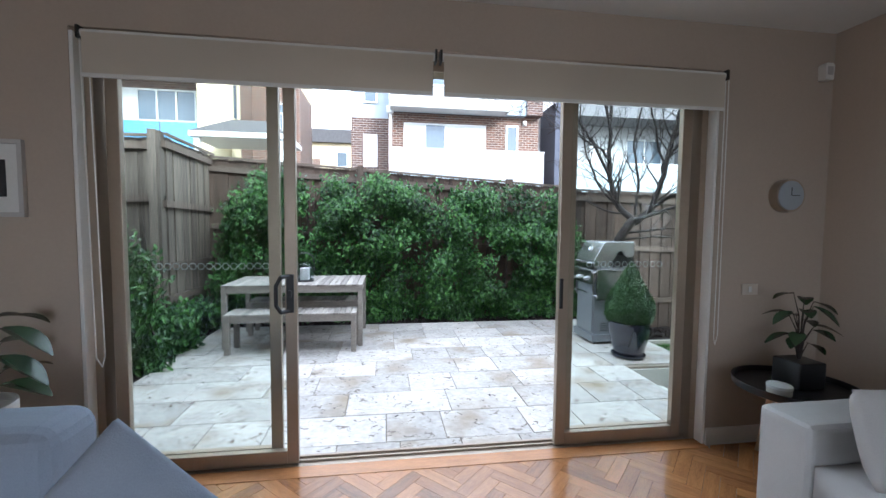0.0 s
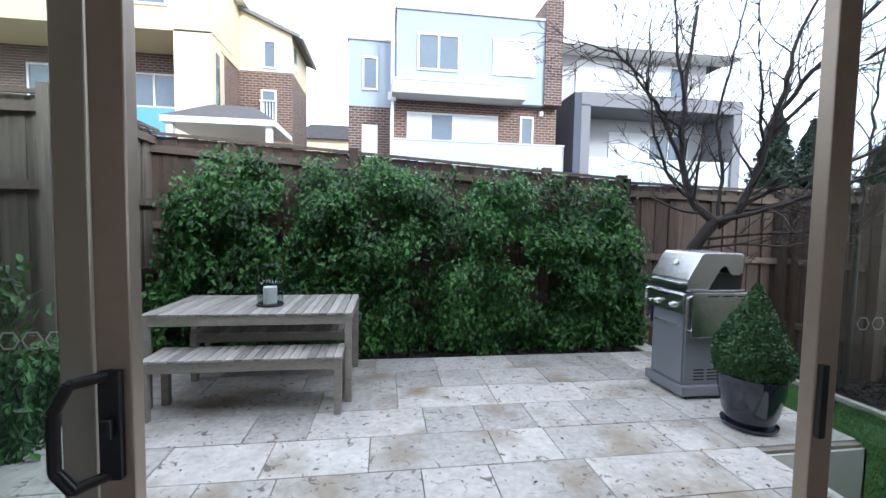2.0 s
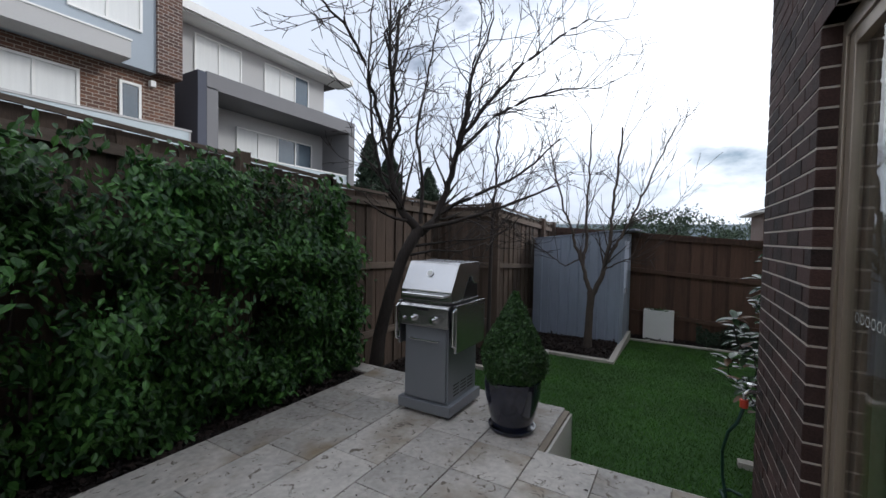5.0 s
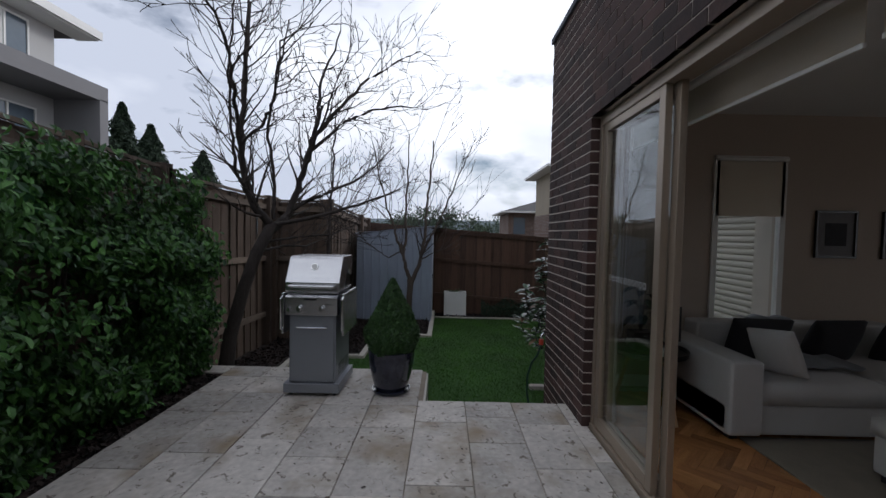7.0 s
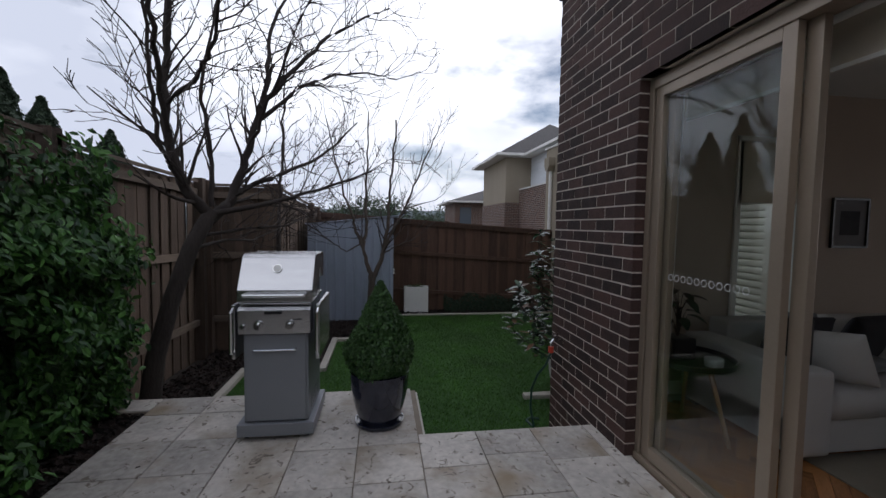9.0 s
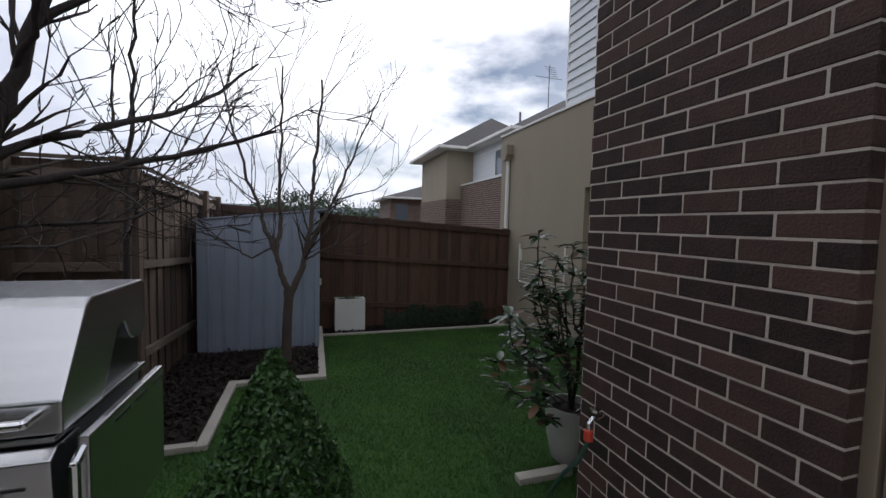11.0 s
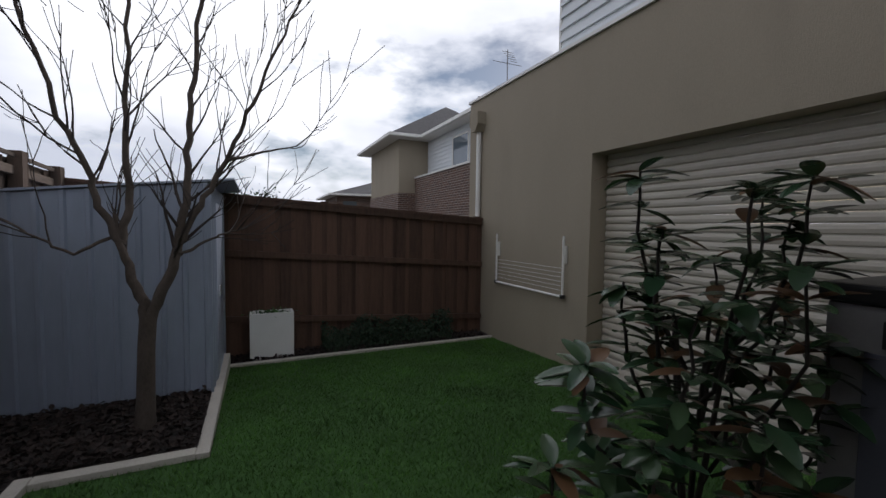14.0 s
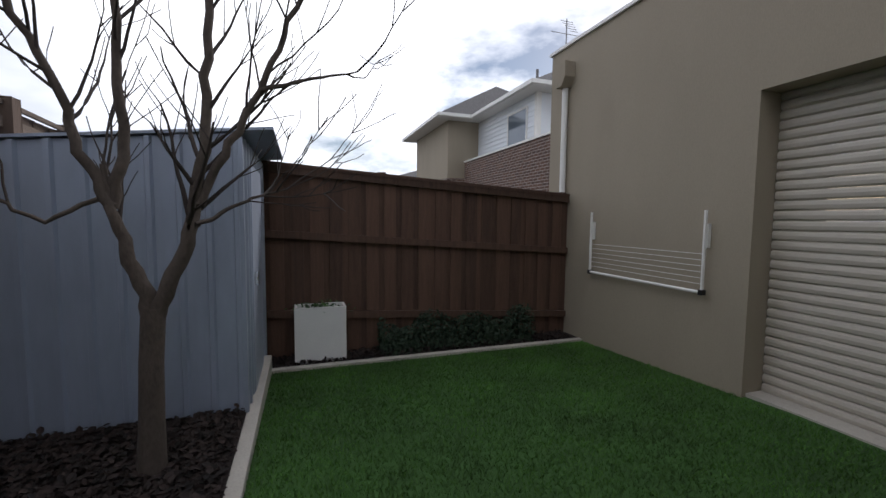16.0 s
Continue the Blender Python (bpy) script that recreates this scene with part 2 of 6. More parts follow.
M_FENCE_G = mat("silvered_paling", (0.155, 0.128, 0.102), 0.9, var=0.42, scale=5, fine=50, bump=0.4, stretch=(6, 6, 0.5), rnd=0.8, stain=(0.07, 0.055, 0.045), stain_at=(0.52, 0.78))
M_FENCE_B = mat("stained_paling", (0.085, 0.046, 0.030), 0.85, var=0.35, scale=5, fine=50, bump=0.3, stretch=(6, 6, 0.5), rnd=0.7)
M_RAIL = mat("weathered_rail", (0.125, 0.095, 0.074), 0.9, var=0.3, scale=5, fine=50, bump=0.3, stretch=(0.6, 0.6, 6), rnd=0.4)
M_TEAK = mat("silvered_teak", (0.29, 0.262, 0.232), 0.75, var=0.38, scale=6, fine=55, bump=0.25, stretch=(5, 0.6, 5), rnd=0.6)
M_TEAK_X = mat("silvered_teak_frame", (0.25, 0.222, 0.192), 0.75, var=0.3, scale=6, fine=55, bump=0.25, stretch=(0.6, 5, 2), rnd=0.4)
M_STEEL = mat("brushed_steel", (0.56, 0.56, 0.57), 0.27, 1.0, var=0.05, scale=4, fine=90, bump=0.03, stretch=(1, 0.4, 10))
M_STEEL_G = mat("grey_enamel_steel", (0.24, 0.25, 0.275), 0.42, 0.45, var=0.06, scale=3, fine=120, bump=0.02)
M_CHROME = mat("chrome", (0.7, 0.7, 0.7), 0.12, 1.0, var=0.03, bump=0)
M_POT = mat("navy_glaze", (0.012, 0.014, 0.030), 0.14, var=0.2, scale=4, bump=0.02, coat=0.6)
M_POT_G = mat("pale_stoneware", (0.50, 0.50, 0.48), 0.6, var=0.1, scale=4, bump=0.1)
M_BARK = mat("tree_bark", (0.032, 0.025, 0.022), 0.95, var=0.4, scale=10, fine=60, bump=0.7, stretch=(1, 1, 0.4))
M_BARK_P = mat("pale_tree_bark", (0.072, 0.056, 0.046), 0.95, var=0.35, scale=10, fine=60, bump=0.6, stretch=(1, 1, 0.5))
M_TWIG = mat("twigs", (0.036, 0.027, 0.023), 0.9, var=0.3, scale=10, bump=0.2)
M_HEDGE = leaf_mat("hedge_leaves", (0.011, 0.038, 0.013), (0.080, 0.188, 0.040), 0.33, 0.10, 0.5)
M_HEDGE.node_tree.nodes["Principled BSDF"].inputs["Specular IOR Level"].default_value = 0.28
M_BOX = leaf_mat("box_leaves", (0.020, 0.060, 0.016), (0.060, 0.140, 0.030), 0.4, 0.2)
M_MAG = leaf_mat("magnolia_leaves", (0.022, 0.052, 0.026), (0.050, 0.085, 0.040), 0.22, 0.1)
M_MAG_B = leaf_mat("bronze_leaves", (0.11, 0.055, 0.025), (0.16, 0.085, 0.04), 0.5, 0.15)
M_GRASS = leaf_mat("turf_blades", (0.026, 0.088, 0.007), (0.075, 0.180, 0.022), 0.6, 0.2, 0.5)
M_CONIFER = leaf_mat("conifer_needles", (0.012, 0.026, 0.014), (0.030, 0.055, 0.026), 0.7, 0.1)
M_FARTREE = leaf_mat("far_leaves", (0.025, 0.045, 0.025), (0.06, 0.085, 0.045), 0.8, 0.1)
M_SHED = mat("galvanised_sheet", (0.37, 0.42, 0.52), 0.42, 0.45, var=0.10, scale=2.5, fine=12, bump=0.03, stretch=(1, 1, 0.25))
M_RENDER = mat("taupe_render", (0.305, 0.262, 0.20), 0.9, var=0.09, scale=1.6, fine=160, bump=0.2, stretch=(1, 1, 0.3), stain=(0.235, 0.20, 0.155), stain_at=(0.56, 0.85))
M_ROLLER = mat("cream_roller_slat", (0.47, 0.43, 0.37), 0.45, var=0.06, scale=2, bump=0.02, rnd=0.2)
M_CREAM = mat("cream_render", (0.66, 0.56, 0.36), 0.9, var=0.05, scale=1, bump=0.1)
M_GREYR = mat("blue_grey_render", (0.36, 0.40, 0.44), 0.9, var=0.04, scale=1, bump=0.05)
M_LGREY = mat("light_grey_render", (0.48, 0.47, 0.46), 0.9, var=0.04, scale=1, bump=0.05)
M_CHAR = mat("charcoal_render", (0.085, 0.09, 0.115), 0.85, var=0.06, scale=1, bump=0.05)
M_MGREY = mat("mid_grey_render", (0.20, 0.195, 0.20), 0.85, var=0.06, scale=1, bump=0.05)
M_FARBRICK = brick_mat("far_brick", (0.17, 0.085, 0.055), (0.10, 0.055, 0.042), (0.36, 0.31, 0.26))
M_FARBRICK_D = brick_mat("far_dark_brick", (0.13, 0.07, 0.05), (0.075, 0.045, 0.038), (0.32, 0.28, 0.25))
M_TILE = mat("roof_tiles", (0.075, 0.07, 0.07), 0.7, var=0.3, scale=8, bump=0.4)
M_FARGLASS = mat("far_window_glass", (0.10, 0.13, 0.16), 0.06, 0.0, var=0.1, bump=0, spec=1.0)
M_BALGLASS = mat("blue_balustrade_glass", (0.10, 0.28, 0.46), 0.1, 0.0, var=0.1, bump=0, spec=0.8)
M_BALWHITE = mat("pale_balustrade_glass", (0.46, 0.52, 0.54), 0.12, 0.0, var=0.05, bump=0, spec=0.8)
M_CURTAIN = mat("white_curtain", (0.72, 0.72, 0.70), 0.9, var=0.06, scale=3, bump=0.1, stretch=(6, 6, 0.3))
M_BOARD = mat("white_weatherboard", (0.70, 0.73, 0.76), 0.6, var=0.04, scale=2, bump=0.05)
M_LINEN = mat("grey_linen", (0.47, 0.46, 0.45), 0.95, var=0.08, scale=4, fine=260, bump=0.25)
M_BLUELINEN = mat("blue_grey_linen", (0.28, 0.32, 0.39), 0.95, var=0.1, scale=4, fine=260, bump=0.25)
M_THROW = mat("grey_knit", (0.20, 0.205, 0.22), 0.98, var=0.2, scale=10, fine=160, bump=0.5)
M_NAVY = mat("dark_cushion", (0.02, 0.02, 0.024), 0.95, var=0.15, scale=6, bump=0.2)
M_RUG = mat("wool_rug", (0.22, 0.19, 0.15), 0.98, var=0.12, scale=8, fine=200, bump=0.5)
M_CANDLE = mat("candle_wax", (0.78, 0.74, 0.66), 0.5, var=0.03, bump=0.02)
M_OAK = mat("pale_oak", (0.45, 0.28, 0.15), 0.5, var=0.15, scale=6, stretch=(5, 5, 0.6))
M_RED = mat("red_plastic", (0.55, 0.06, 0.03), 0.4, var=0.1, bump=0)
M_TEAL = mat("green_hose", (0.02, 0.06, 0.045), 0.4, var=0.1, bump=0)
M_PAPER = mat("print_paper", (0.7, 0.7, 0.68), 0.8, var=0.04, bump=0)
M_INK = mat("print_ink", (0.03, 0.03, 0.035), 0.8, var=0.3, scale=14, bump=0)
M_GROUND = mat("far_ground", (0.09, 0.085, 0.075), 0.95, var=0.25, scale=0.5, bump=0.2)
M_HILL = mat("far_hills", (0.10, 0.13, 0.15), 1.0, var=0.3, scale=0.05, bump=0)

# ---- mesh tools ----


def thing(name, at=(0, 0, 0), rz=0.0, label="", category="", group="", kind=""):
    ob = new(name)
    ob.matrix_basis = pose(*at, 0, 0, rz)
    return tagged(ob, label, category, group, kind)


def box(bm, x0, x1, y0, y1, z0, z1, m=None):
    vs = bmesh.ops.create_cube(bm, size=1.0)["verts"]
    for v in vs:
        v.co = Vector(((x0 + x1) / 2 + v.co.x * (x1 - x0), (y0 + y1) / 2 + v.co.y * (y1 - y0), (z0 + z1) / 2 + v.co.z * (z1 - z0)))
        if m:
            v.co = m @ v.co
    return bm


def boxes(*specs):
    bm = bmesh.new()
    for s in specs:
        box(bm, *s)
    return bm


def rod(bm, a, b, r, r2=None, seg=10):
    a, b = Vector(a), Vector(b)
    d = b - a
    m = Matrix.Translation((a + b) / 2) @ d.to_track_quat("Z", "Y").to_matrix().to_4x4()
    bmesh.ops.create_cone(bm, cap_ends=True, segments=seg, radius1=r, radius2=r if r2 is None else r2, depth=d.length, matrix=m)
    return bm


def rods(r, *pts, seg=10):
    bm = bmesh.new()
    for a, b in zip(pts, pts[1:]):
        rod(bm, a, b, r, seg=seg)
    for p in pts[1:-1]:
        bmesh.ops.create_icosphere(bm, subdivisions=1, radius=r * 1.02, matrix=Matrix.Translation(p))
    return bm


def lathe(profile, seg=32, at=(0, 0)):
    """A solid of revolution about z, from (radius, height) pairs."""
    bm = bmesh.new()
    rings = []
    for r, z in profile:
        rings.append([bm.verts.new((at[0] + r * math.cos(2 * math.pi * i / seg), at[1] + r * math.sin(2 * math.pi * i / seg), z)) for i in range(seg)])
    for a, b in zip(rings, rings[1:]):
        for i in range(seg):
            bm.faces.new((a[i], a[(i + 1) % seg], b[(i + 1) % seg], b[i]))
    bm.faces.new(rings[0][::-1])
    bm.faces.new(rings[-1])
    return bm


def prism(pts, axis, lo, hi):
    """A flat outline drawn along one axis."""
    bm = bmesh.new()
    place = {"x": lambda p, d: (d, p[0], p[1]), "y": lambda p, d: (p[0], d, p[1]), "z": lambda p, d: (p[0], p[1], d)}[axis]
    a = [bm.verts.new(place(p, lo)) for p in pts]
    b = [bm.verts.new(place(p, hi)) for p in pts]
    bm.faces.new(a)
    bm.faces.new(b[::-1])
    for i in range(len(pts)):
        j = (i + 1) % len(pts)
        bm.faces.new((a[j], a[i], b[i], b[j]))
    bmesh.ops.recalc_face_normals(bm, faces=bm.faces)
    return bm


def part(name, bm, material, parent=None, label="", bevel=0.0, smooth=False, seg=2):
    if bevel:
        bmesh.ops.bevel(bm, geom=bm.edges[:], offset=bevel, segments=seg, affect="EDGES", profile=0.6)
    me = bpy.data.meshes.new(name)
    bm.to_mesh(me)
    bm.free()
    me.materials.append(material)
    if smooth:
        me.shade_smooth()
        me.set_sharp_from_angle(angle=radians(40))
    ob = new(name, me)
    ob.parent = parent
    return tagged(ob, label)


def raw(name, verts, faces, material, parent=None, label="", smooth=False):
    me = bpy.data.meshes.new(name)
    me.from_pydata(np.asarray(verts, dtype=float).tolist(), [], faces if isinstance(faces, list) else faces.tolist())
    me.materials.append(material)
    if smooth:
        me.shade_smooth()
    ob = new(name, me)
    ob.parent = parent
    return tagged(ob, label)


def piece(name, me, parent, m):
    ob = new(name, me)
    ob.parent = parent
    ob.matrix_basis = m
    return ob


def structure(name, bm, material, label, category, bevel=0.0):
    return tagged(part(name, bm, material, None, bevel=bevel), label, category, kind="structure")


rg = np.random.default_rng(7)


def leaf_cloud(name, pts, normals, size, material, parent=None, droop=0.35, aspect=0.45, spread=0.8, label=""):
    """Many small folded leaves at given places, each looking roughly along its normal."""
    n = len(pts)
    nr = normals + rg.normal(0, spread, (n, 3))
    nr /= np.linalg.norm(nr, axis=1)[:, None]
    ax = rg.normal(0, 1, (n, 3)) + np.array([0, 0, -droop * 2])
    ax -= (ax * nr).sum(1)[:, None] * nr
    ax /= np.linalg.norm(ax, axis=1)[:, None]
    side = np.cross(nr, ax)
    s = size * rg.uniform(0.6, 1.25, n)[:, None]
    tip, base = pts + ax * s * 0.5 - nr * s * 0.10, pts - ax * s * 0.5
    mid = pts - nr * s * 0.05
    w1, w2 = side * s * aspect * 0.46, side * s * aspect * 0.42
    lift = nr * s * 0.05
    l1, l2 = pts - ax * s * 0.18 + w1 + lift, pts + ax * s * 0.2 + w2 + lift
    r1, r2 = pts - ax * s * 0.18 - w1 + lift, pts + ax * s * 0.2 - w2 + lift
    verts = np.stack([base, mid, tip, l1, l2, r1, r2], 1).reshape(-1, 3)
    i = np.arange(n)[:, None] * 7
    faces = np.concatenate([i + np.array([f]) for f in ((0, 1, 3), (3, 1, 4), (4, 1, 2), (0, 5, 1), (5, 6, 1), (6, 2, 1))])
    return raw(name, verts, faces, material, parent, label)


def tubes(name, segs, material, parent=None, sides=6):
    """Branches: each a list of (point, radius), as tapered tubes joined in one mesh."""
    verts, faces = [], []
    for chain in segs:
        k = sides if chain[0][1] > 0.012 else 4 if chain[0][1] > 0.005 else 3
        start = len(verts)
        for j, (p, r) in enumerate(chain):
            d = (chain[min(j + 1, len(chain) - 1)][0] - chain[max(j - 1, 0)][0]).normalized()
            u = d.orthogonal().normalized()
            w = d.cross(u)
            for a in range(k):
                t = 2 * math.pi * a / k
                verts.append(p + u * (r * math.cos(t)) + w * (r * math.sin(t)))
        for j in range(len(chain) - 1):
            for a in range(k):
                b = (a + 1) % k
                faces.append((start + j * k + a, start + j * k + b, start + (j + 1) * k + b, start + (j + 1) * k + a))
    return raw(name, [tuple(v) for v in verts], faces, material, parent, smooth=True)

# ---- the house: shell of the room ----
FZ = 0.03
structure("ground", boxes((-900, 900, -900, 900, -1.2, -0.75)), M_GROUND, "flat grey-brown ground reaching to the horizon", "ground")
floor = structure("floor", boxes((-3.0, 2.88, -3.5, 2.40, -0.3, FZ - 0.012)), M_JOINT, "herringbone timber parquet floor with a glossy finish", "floor")
structure("ceiling", boxes((-3.1, 3.0, -3.6, 2.33, 2.70, 2.9)), M_CEIL, "plain white plasterboard ceiling", "ceiling")
# inner leaf of the garden wall, with the door opening
structure("wall_north", boxes((-3.0, -1.56, 2.33, 2.42, 0, 2.7), (2.07, 2.88, 2.33, 2.42, 0, 2.7), (-1.56, 2.07, 2.33, 2.42, 2.42, 2.7)), M_PLASTER,
          "off-white plastered wall round the sliding door", "wall")
structure("wall_east", boxes((2.88, 3.02, 1.10, 2.45, 0, 2.7), (2.88, 3.02, -3.6, 0.40, 0, 2.7), (2.88, 3.02, 0.40, 1.10, 0, 0.5), (2.88, 3.02, 0.40, 1.10, 2.3, 2.7)), M_PLASTER,
          "off-white plastered side wall with a narrow window", "wall")
structure("wall_west", boxes((-3.1, -3.0, -3.6, 2.45, 0, 2.7)), M_PLASTER, "plain off-white plastered side wall", "wall")
# rear wall is never seen; its opening is added for the fill lamp
structure("wall_south", boxes((-3.0, -1.4, -3.6, -3.5, 0, 2.7), (0.8, 2.88, -3.6, -3.5, 0, 2.7), (-1.4, 0.8, -3.6, -3.5, 0, 0.6), (-1.4, 0.8, -3.6, -3.5, 2.3, 2.7)), M_PLASTER, "off-white plastered rear wall, unseen, with an added opening", "wall")
structure("baseboard", boxes((-3.0, -1.56, 2.315, 2.33, FZ, 0.14), (2.07, 2.88, 2.315, 2.33, FZ, 0.14), (2.865, 2.88, -3.5, 2.315, FZ, 0.14)), M_WHITE, "white painted skirting board", "baseboard")
structure("roof", boxes((-5.2, 3.22, -3.7, 2.50, 3.44, 3.52)), M_MGREY, "flat grey roof of the house", "roof")

# outer brick leaf: mortar body, bricks are laid on it last
BY, BX, OX0, OX1, OTOP, BTOP = 2.59, 3.25, -1.60, 2.05, 2.40, 3.5
wall_brick = structure("wall_brick", boxes((OX1 + 0.004, BX - 0.004, 2.43, BY - 0.004, -0.7, BTOP), (-5.2, OX0 - 0.008, 2.43, BY - 0.004, -0.7, BTOP), (OX0 - 0.008, OX1 + 0.008, 2.43, BY - 0.004, OTOP + 0.008, BTOP),
                                                (3.02, BX - 0.004, 1.10, 2.43, -0.7, BTOP), (3.02, BX - 0.004, -3.6, 0.40, -0.7, BTOP), (3.02, BX - 0.004, 0.40, 1.10, -0.7, 0.5), (3.02, BX - 0.004, 0.40, 1.10, 2.3, BTOP)), M_MORTAR, "dark brown brick wall with pale mortar joints", "wall")
structure("trim", boxes((-5.2, BX + 0.02, 2.40, BY + 0.02, BTOP, BTOP + 0.05), (3.0, BX + 0.02, -2.0, 2.40, BTOP, BTOP + 0.05)), M_CHAR, "dark metal capping along the top of the brick wall", "trim")

structure("threshold", boxes((-1.56, 2.07, 2.29, 2.40, -0.2, FZ + 0.004)), M_PARQUET, "oiled timber threshold strip at the door", "threshold", 0.003)
# sliding door
door = thing("door_1", (0, 0, 0), 0, "wide aluminium sliding door, its middle leaf open", "sliding door", kind="structure")
part("door_frame", boxes((-1.56, -1.50, 2.40, 2.52, 0, 2.40), (2.01, 2.07, 2.40, 2.52, 0, 2.40), (-1.50, 2.01, 2.40, 2.52, 2.33, 2.40)), M_ALU, door, bevel=0.004)
part("sill", boxes((-1.56, 2.07, 2.40, 2.53, -0.01, 0.034), (-1.5, 2.01, 2.44, 2.45, 0.034, 0.048), (-1.5, 2.01, 2.485, 2.495, 0.034, 0.048)), M_ALU, door, bevel=0.003)
part("reveal", boxes((-1.558, -1.54, 2.33, 2.40, FZ, 2.40), (2.05, 2.068, 2.33, 2.40, FZ, 2.40)), M_WHITE, door, "white painted timber reveal", bevel=0.003)


def leaf(name, x0, x1, y, handle=None):
    fr = part(name, boxes((x0, x0 + 0.065, y - 0.02, y + 0.02, 0.04, 2.34), (x1 - 0.065, x1, y - 0.02, y + 0.02, 0.04, 2.34),
                          (x0 + 0.065, x1 - 0.065, y - 0.02, y + 0.02, 0.04, 0.12), (x0 + 0.065, x1 - 0.065, y - 0.02, y + 0.02, 2.27, 2.34)), M_ALU, door, bevel=0.004)
    g = part("pane", boxes((x0 + 0.06, x1 - 0.06, y - 0.003, y + 0.003, 0.11, 2.28)), M_GLASS, fr, "clear glass pane")
    g.visible_shadow = False
    return fr


l1 = leaf("fixed_leaf", -1.49, -0.60, 2.49)
l2 = leaf("sliding_leaf", -1.46, -0.50, 2.44)
l3 = leaf("fixed_leaf", 1.14, 2.00, 2.49)
l4 = leaf("sliding_leaf", 1.08, 1.96, 2.44)
part("handle", rods(0.011, (-0.535, 2.42, 1.15), (-0.575, 2.365, 1.15), (-0.60, 2.36, 1.10), (-0.60, 2.36, 0.99), (-0.575, 2.365, 0.95), (-0.535, 2.42, 0.95)), M_BLACK, l2, "black D-shaped pull handle", smooth=True)
part("lock_plate", boxes((-0.555, -0.515, 2.405, 2.42, 0.94, 1.16), (-0.545, -0.525, 2.39, 2.405, 1.03, 1.07)), M_BLACK, l2, bevel=0.003)
part("lock_plate", boxes((1.085, 1.105, 2.405, 2.42, 0.93, 1.12)), M_BLACK, l4, bevel=0.003)


def hexes(x0, n, step, parent):
    for i in range(n):
        bm = bmesh.new()
        c = x0 + i * step
        ring = [[bm.verts.new((c + r * math.cos(math.pi / 3 * k), 2.4975, 1.20 + r * math.sin(math.pi / 3 * k))) for k in range(6)] for r in (0.017, 0.0215)]
        for k in range(6):
            bm.faces.new((ring[0][k], ring[0][(k + 1) % 6], ring[1][(k + 1) % 6], ring[1][k]))
        part("hexagon_sticker", bm, M_FROST, parent)


hexes(-1.26, 14, 0.044, l1)
hexes(1.32, 11, 0.05, l3)

# blinds
for k, (x0, x1) in enumerate(((-1.47, 0.27), (0.31, 2.05))):
    b = thing("roller_blind", (0, 0, 0), 0, "cream fabric roller blind rolled up above the door", "roller blind", "blinds over the door")
    part("tube", rod(bmesh.new(), (x0, 2.292, 2.37), (x1, 2.292, 2.37), 0.022, seg=14), M_WHITE, b, smooth=True)
    part("cloth", boxes((x0 + 0.01, x1 - 0.01, 2.266, 2.269, 2.165, 2.37)), M_BLIND, b)
    part("bottom_rail", boxes((x0 + 0.01, x1 - 0.01, 2.26, 2.275, 2.155, 2.175)), M_WHITE, b, bevel=0.004)
    part("bracket", boxes((x0 - 0.012, x0, 2.26, 2.33, 2.34, 2.40)), M_BLACK, b)
    part("bracket", boxes((x1, x1 + 0.012, 2.26, 2.33, 2.34, 2.40)), M_BLACK, b)
    cx = x0 - 0.006 if k == 0 else x1 + 0.006
    part("cord", rods(0.003, (cx, 2.28, 2.36), (cx + 0.01, 2.29, 0.75), (cx + 0.03, 2.30, 0.70), (cx + 0.045, 2.30, 0.76), (cx + 0.03, 2.29, 2.36), seg=5), M_WHITE, b)

# garden: paving body, walls of the terrace, beds, turf
structure("pavement", boxes((-2.25, 3.28, 3.86, 5.95, -0.7, -0.012), (3.08, 3.28, 5.95, 6.5, -0.7, -0.012), (-2.25, 2.46, 2.53, 3.86, -0.7, -0.012)), M_JOINT, "terrace bed of sand under the stone pavers", "pavement")
paving = bpy.data.objects["pavement"]
structure("terrace_riser", boxes((3.28, 3.30, 3.84, 6.0, -0.7, -0.036), (2.48, 3.30, 3.84, 3.86, -0.7, -0.036), (2.46, 2.48, 2.60, 3.86, -0.7, -0.036)), M_RISER, "pale rendered face of the raised terrace", "riser")
structure("garden_step", boxes((2.482, 2.88, 2.62, 3.83, -0.7, -0.21)), M_RISER, "pale stone step between the terrace and the lawn", "step", 0.01)


def lawn_z(x):
    return -0.42 - 0.055 * max(0.0, x - 6.3)


lx = [2.48, 6.3, 9.12]
bm = bmesh.new()
rows_ = [[bm.verts.new((x, y, lawn_z(x))) for y in (-0.3, 6.0)] for x in lx]
rows_.append([bm.verts.new((lx[-1], y, -0.8)) for y in (-0.3, 6.0)])
for a, b in zip(rows_, rows_[1:]):
    bm.faces.new((a[0], b[0], b[1], a[1]))
lawn = structure("lawn", bm, M_TURF, "dark green artificial turf lawn", "lawn")
structure("soil_beds", boxes((-4.2, -2.27, 2.6, 6.5, -0.7, -0.05), (-2.27, 3.07, 5.97, 6.5, -0.7, -0.05), (3.31, 5.0, 5.92, 6.6, -0.75, -0.34), (5.0, 7.6, 4.96, 6.6, -0.75, -0.37),
                             (6.43, 7.6, 3.98, 4.96, -0.7, -0.375), (8.80, 9.12, 0.1, 3.95, -0.7, -0.53)), M_SOIL, "dark soil of the planting beds", "soil")

# ---- fences ----


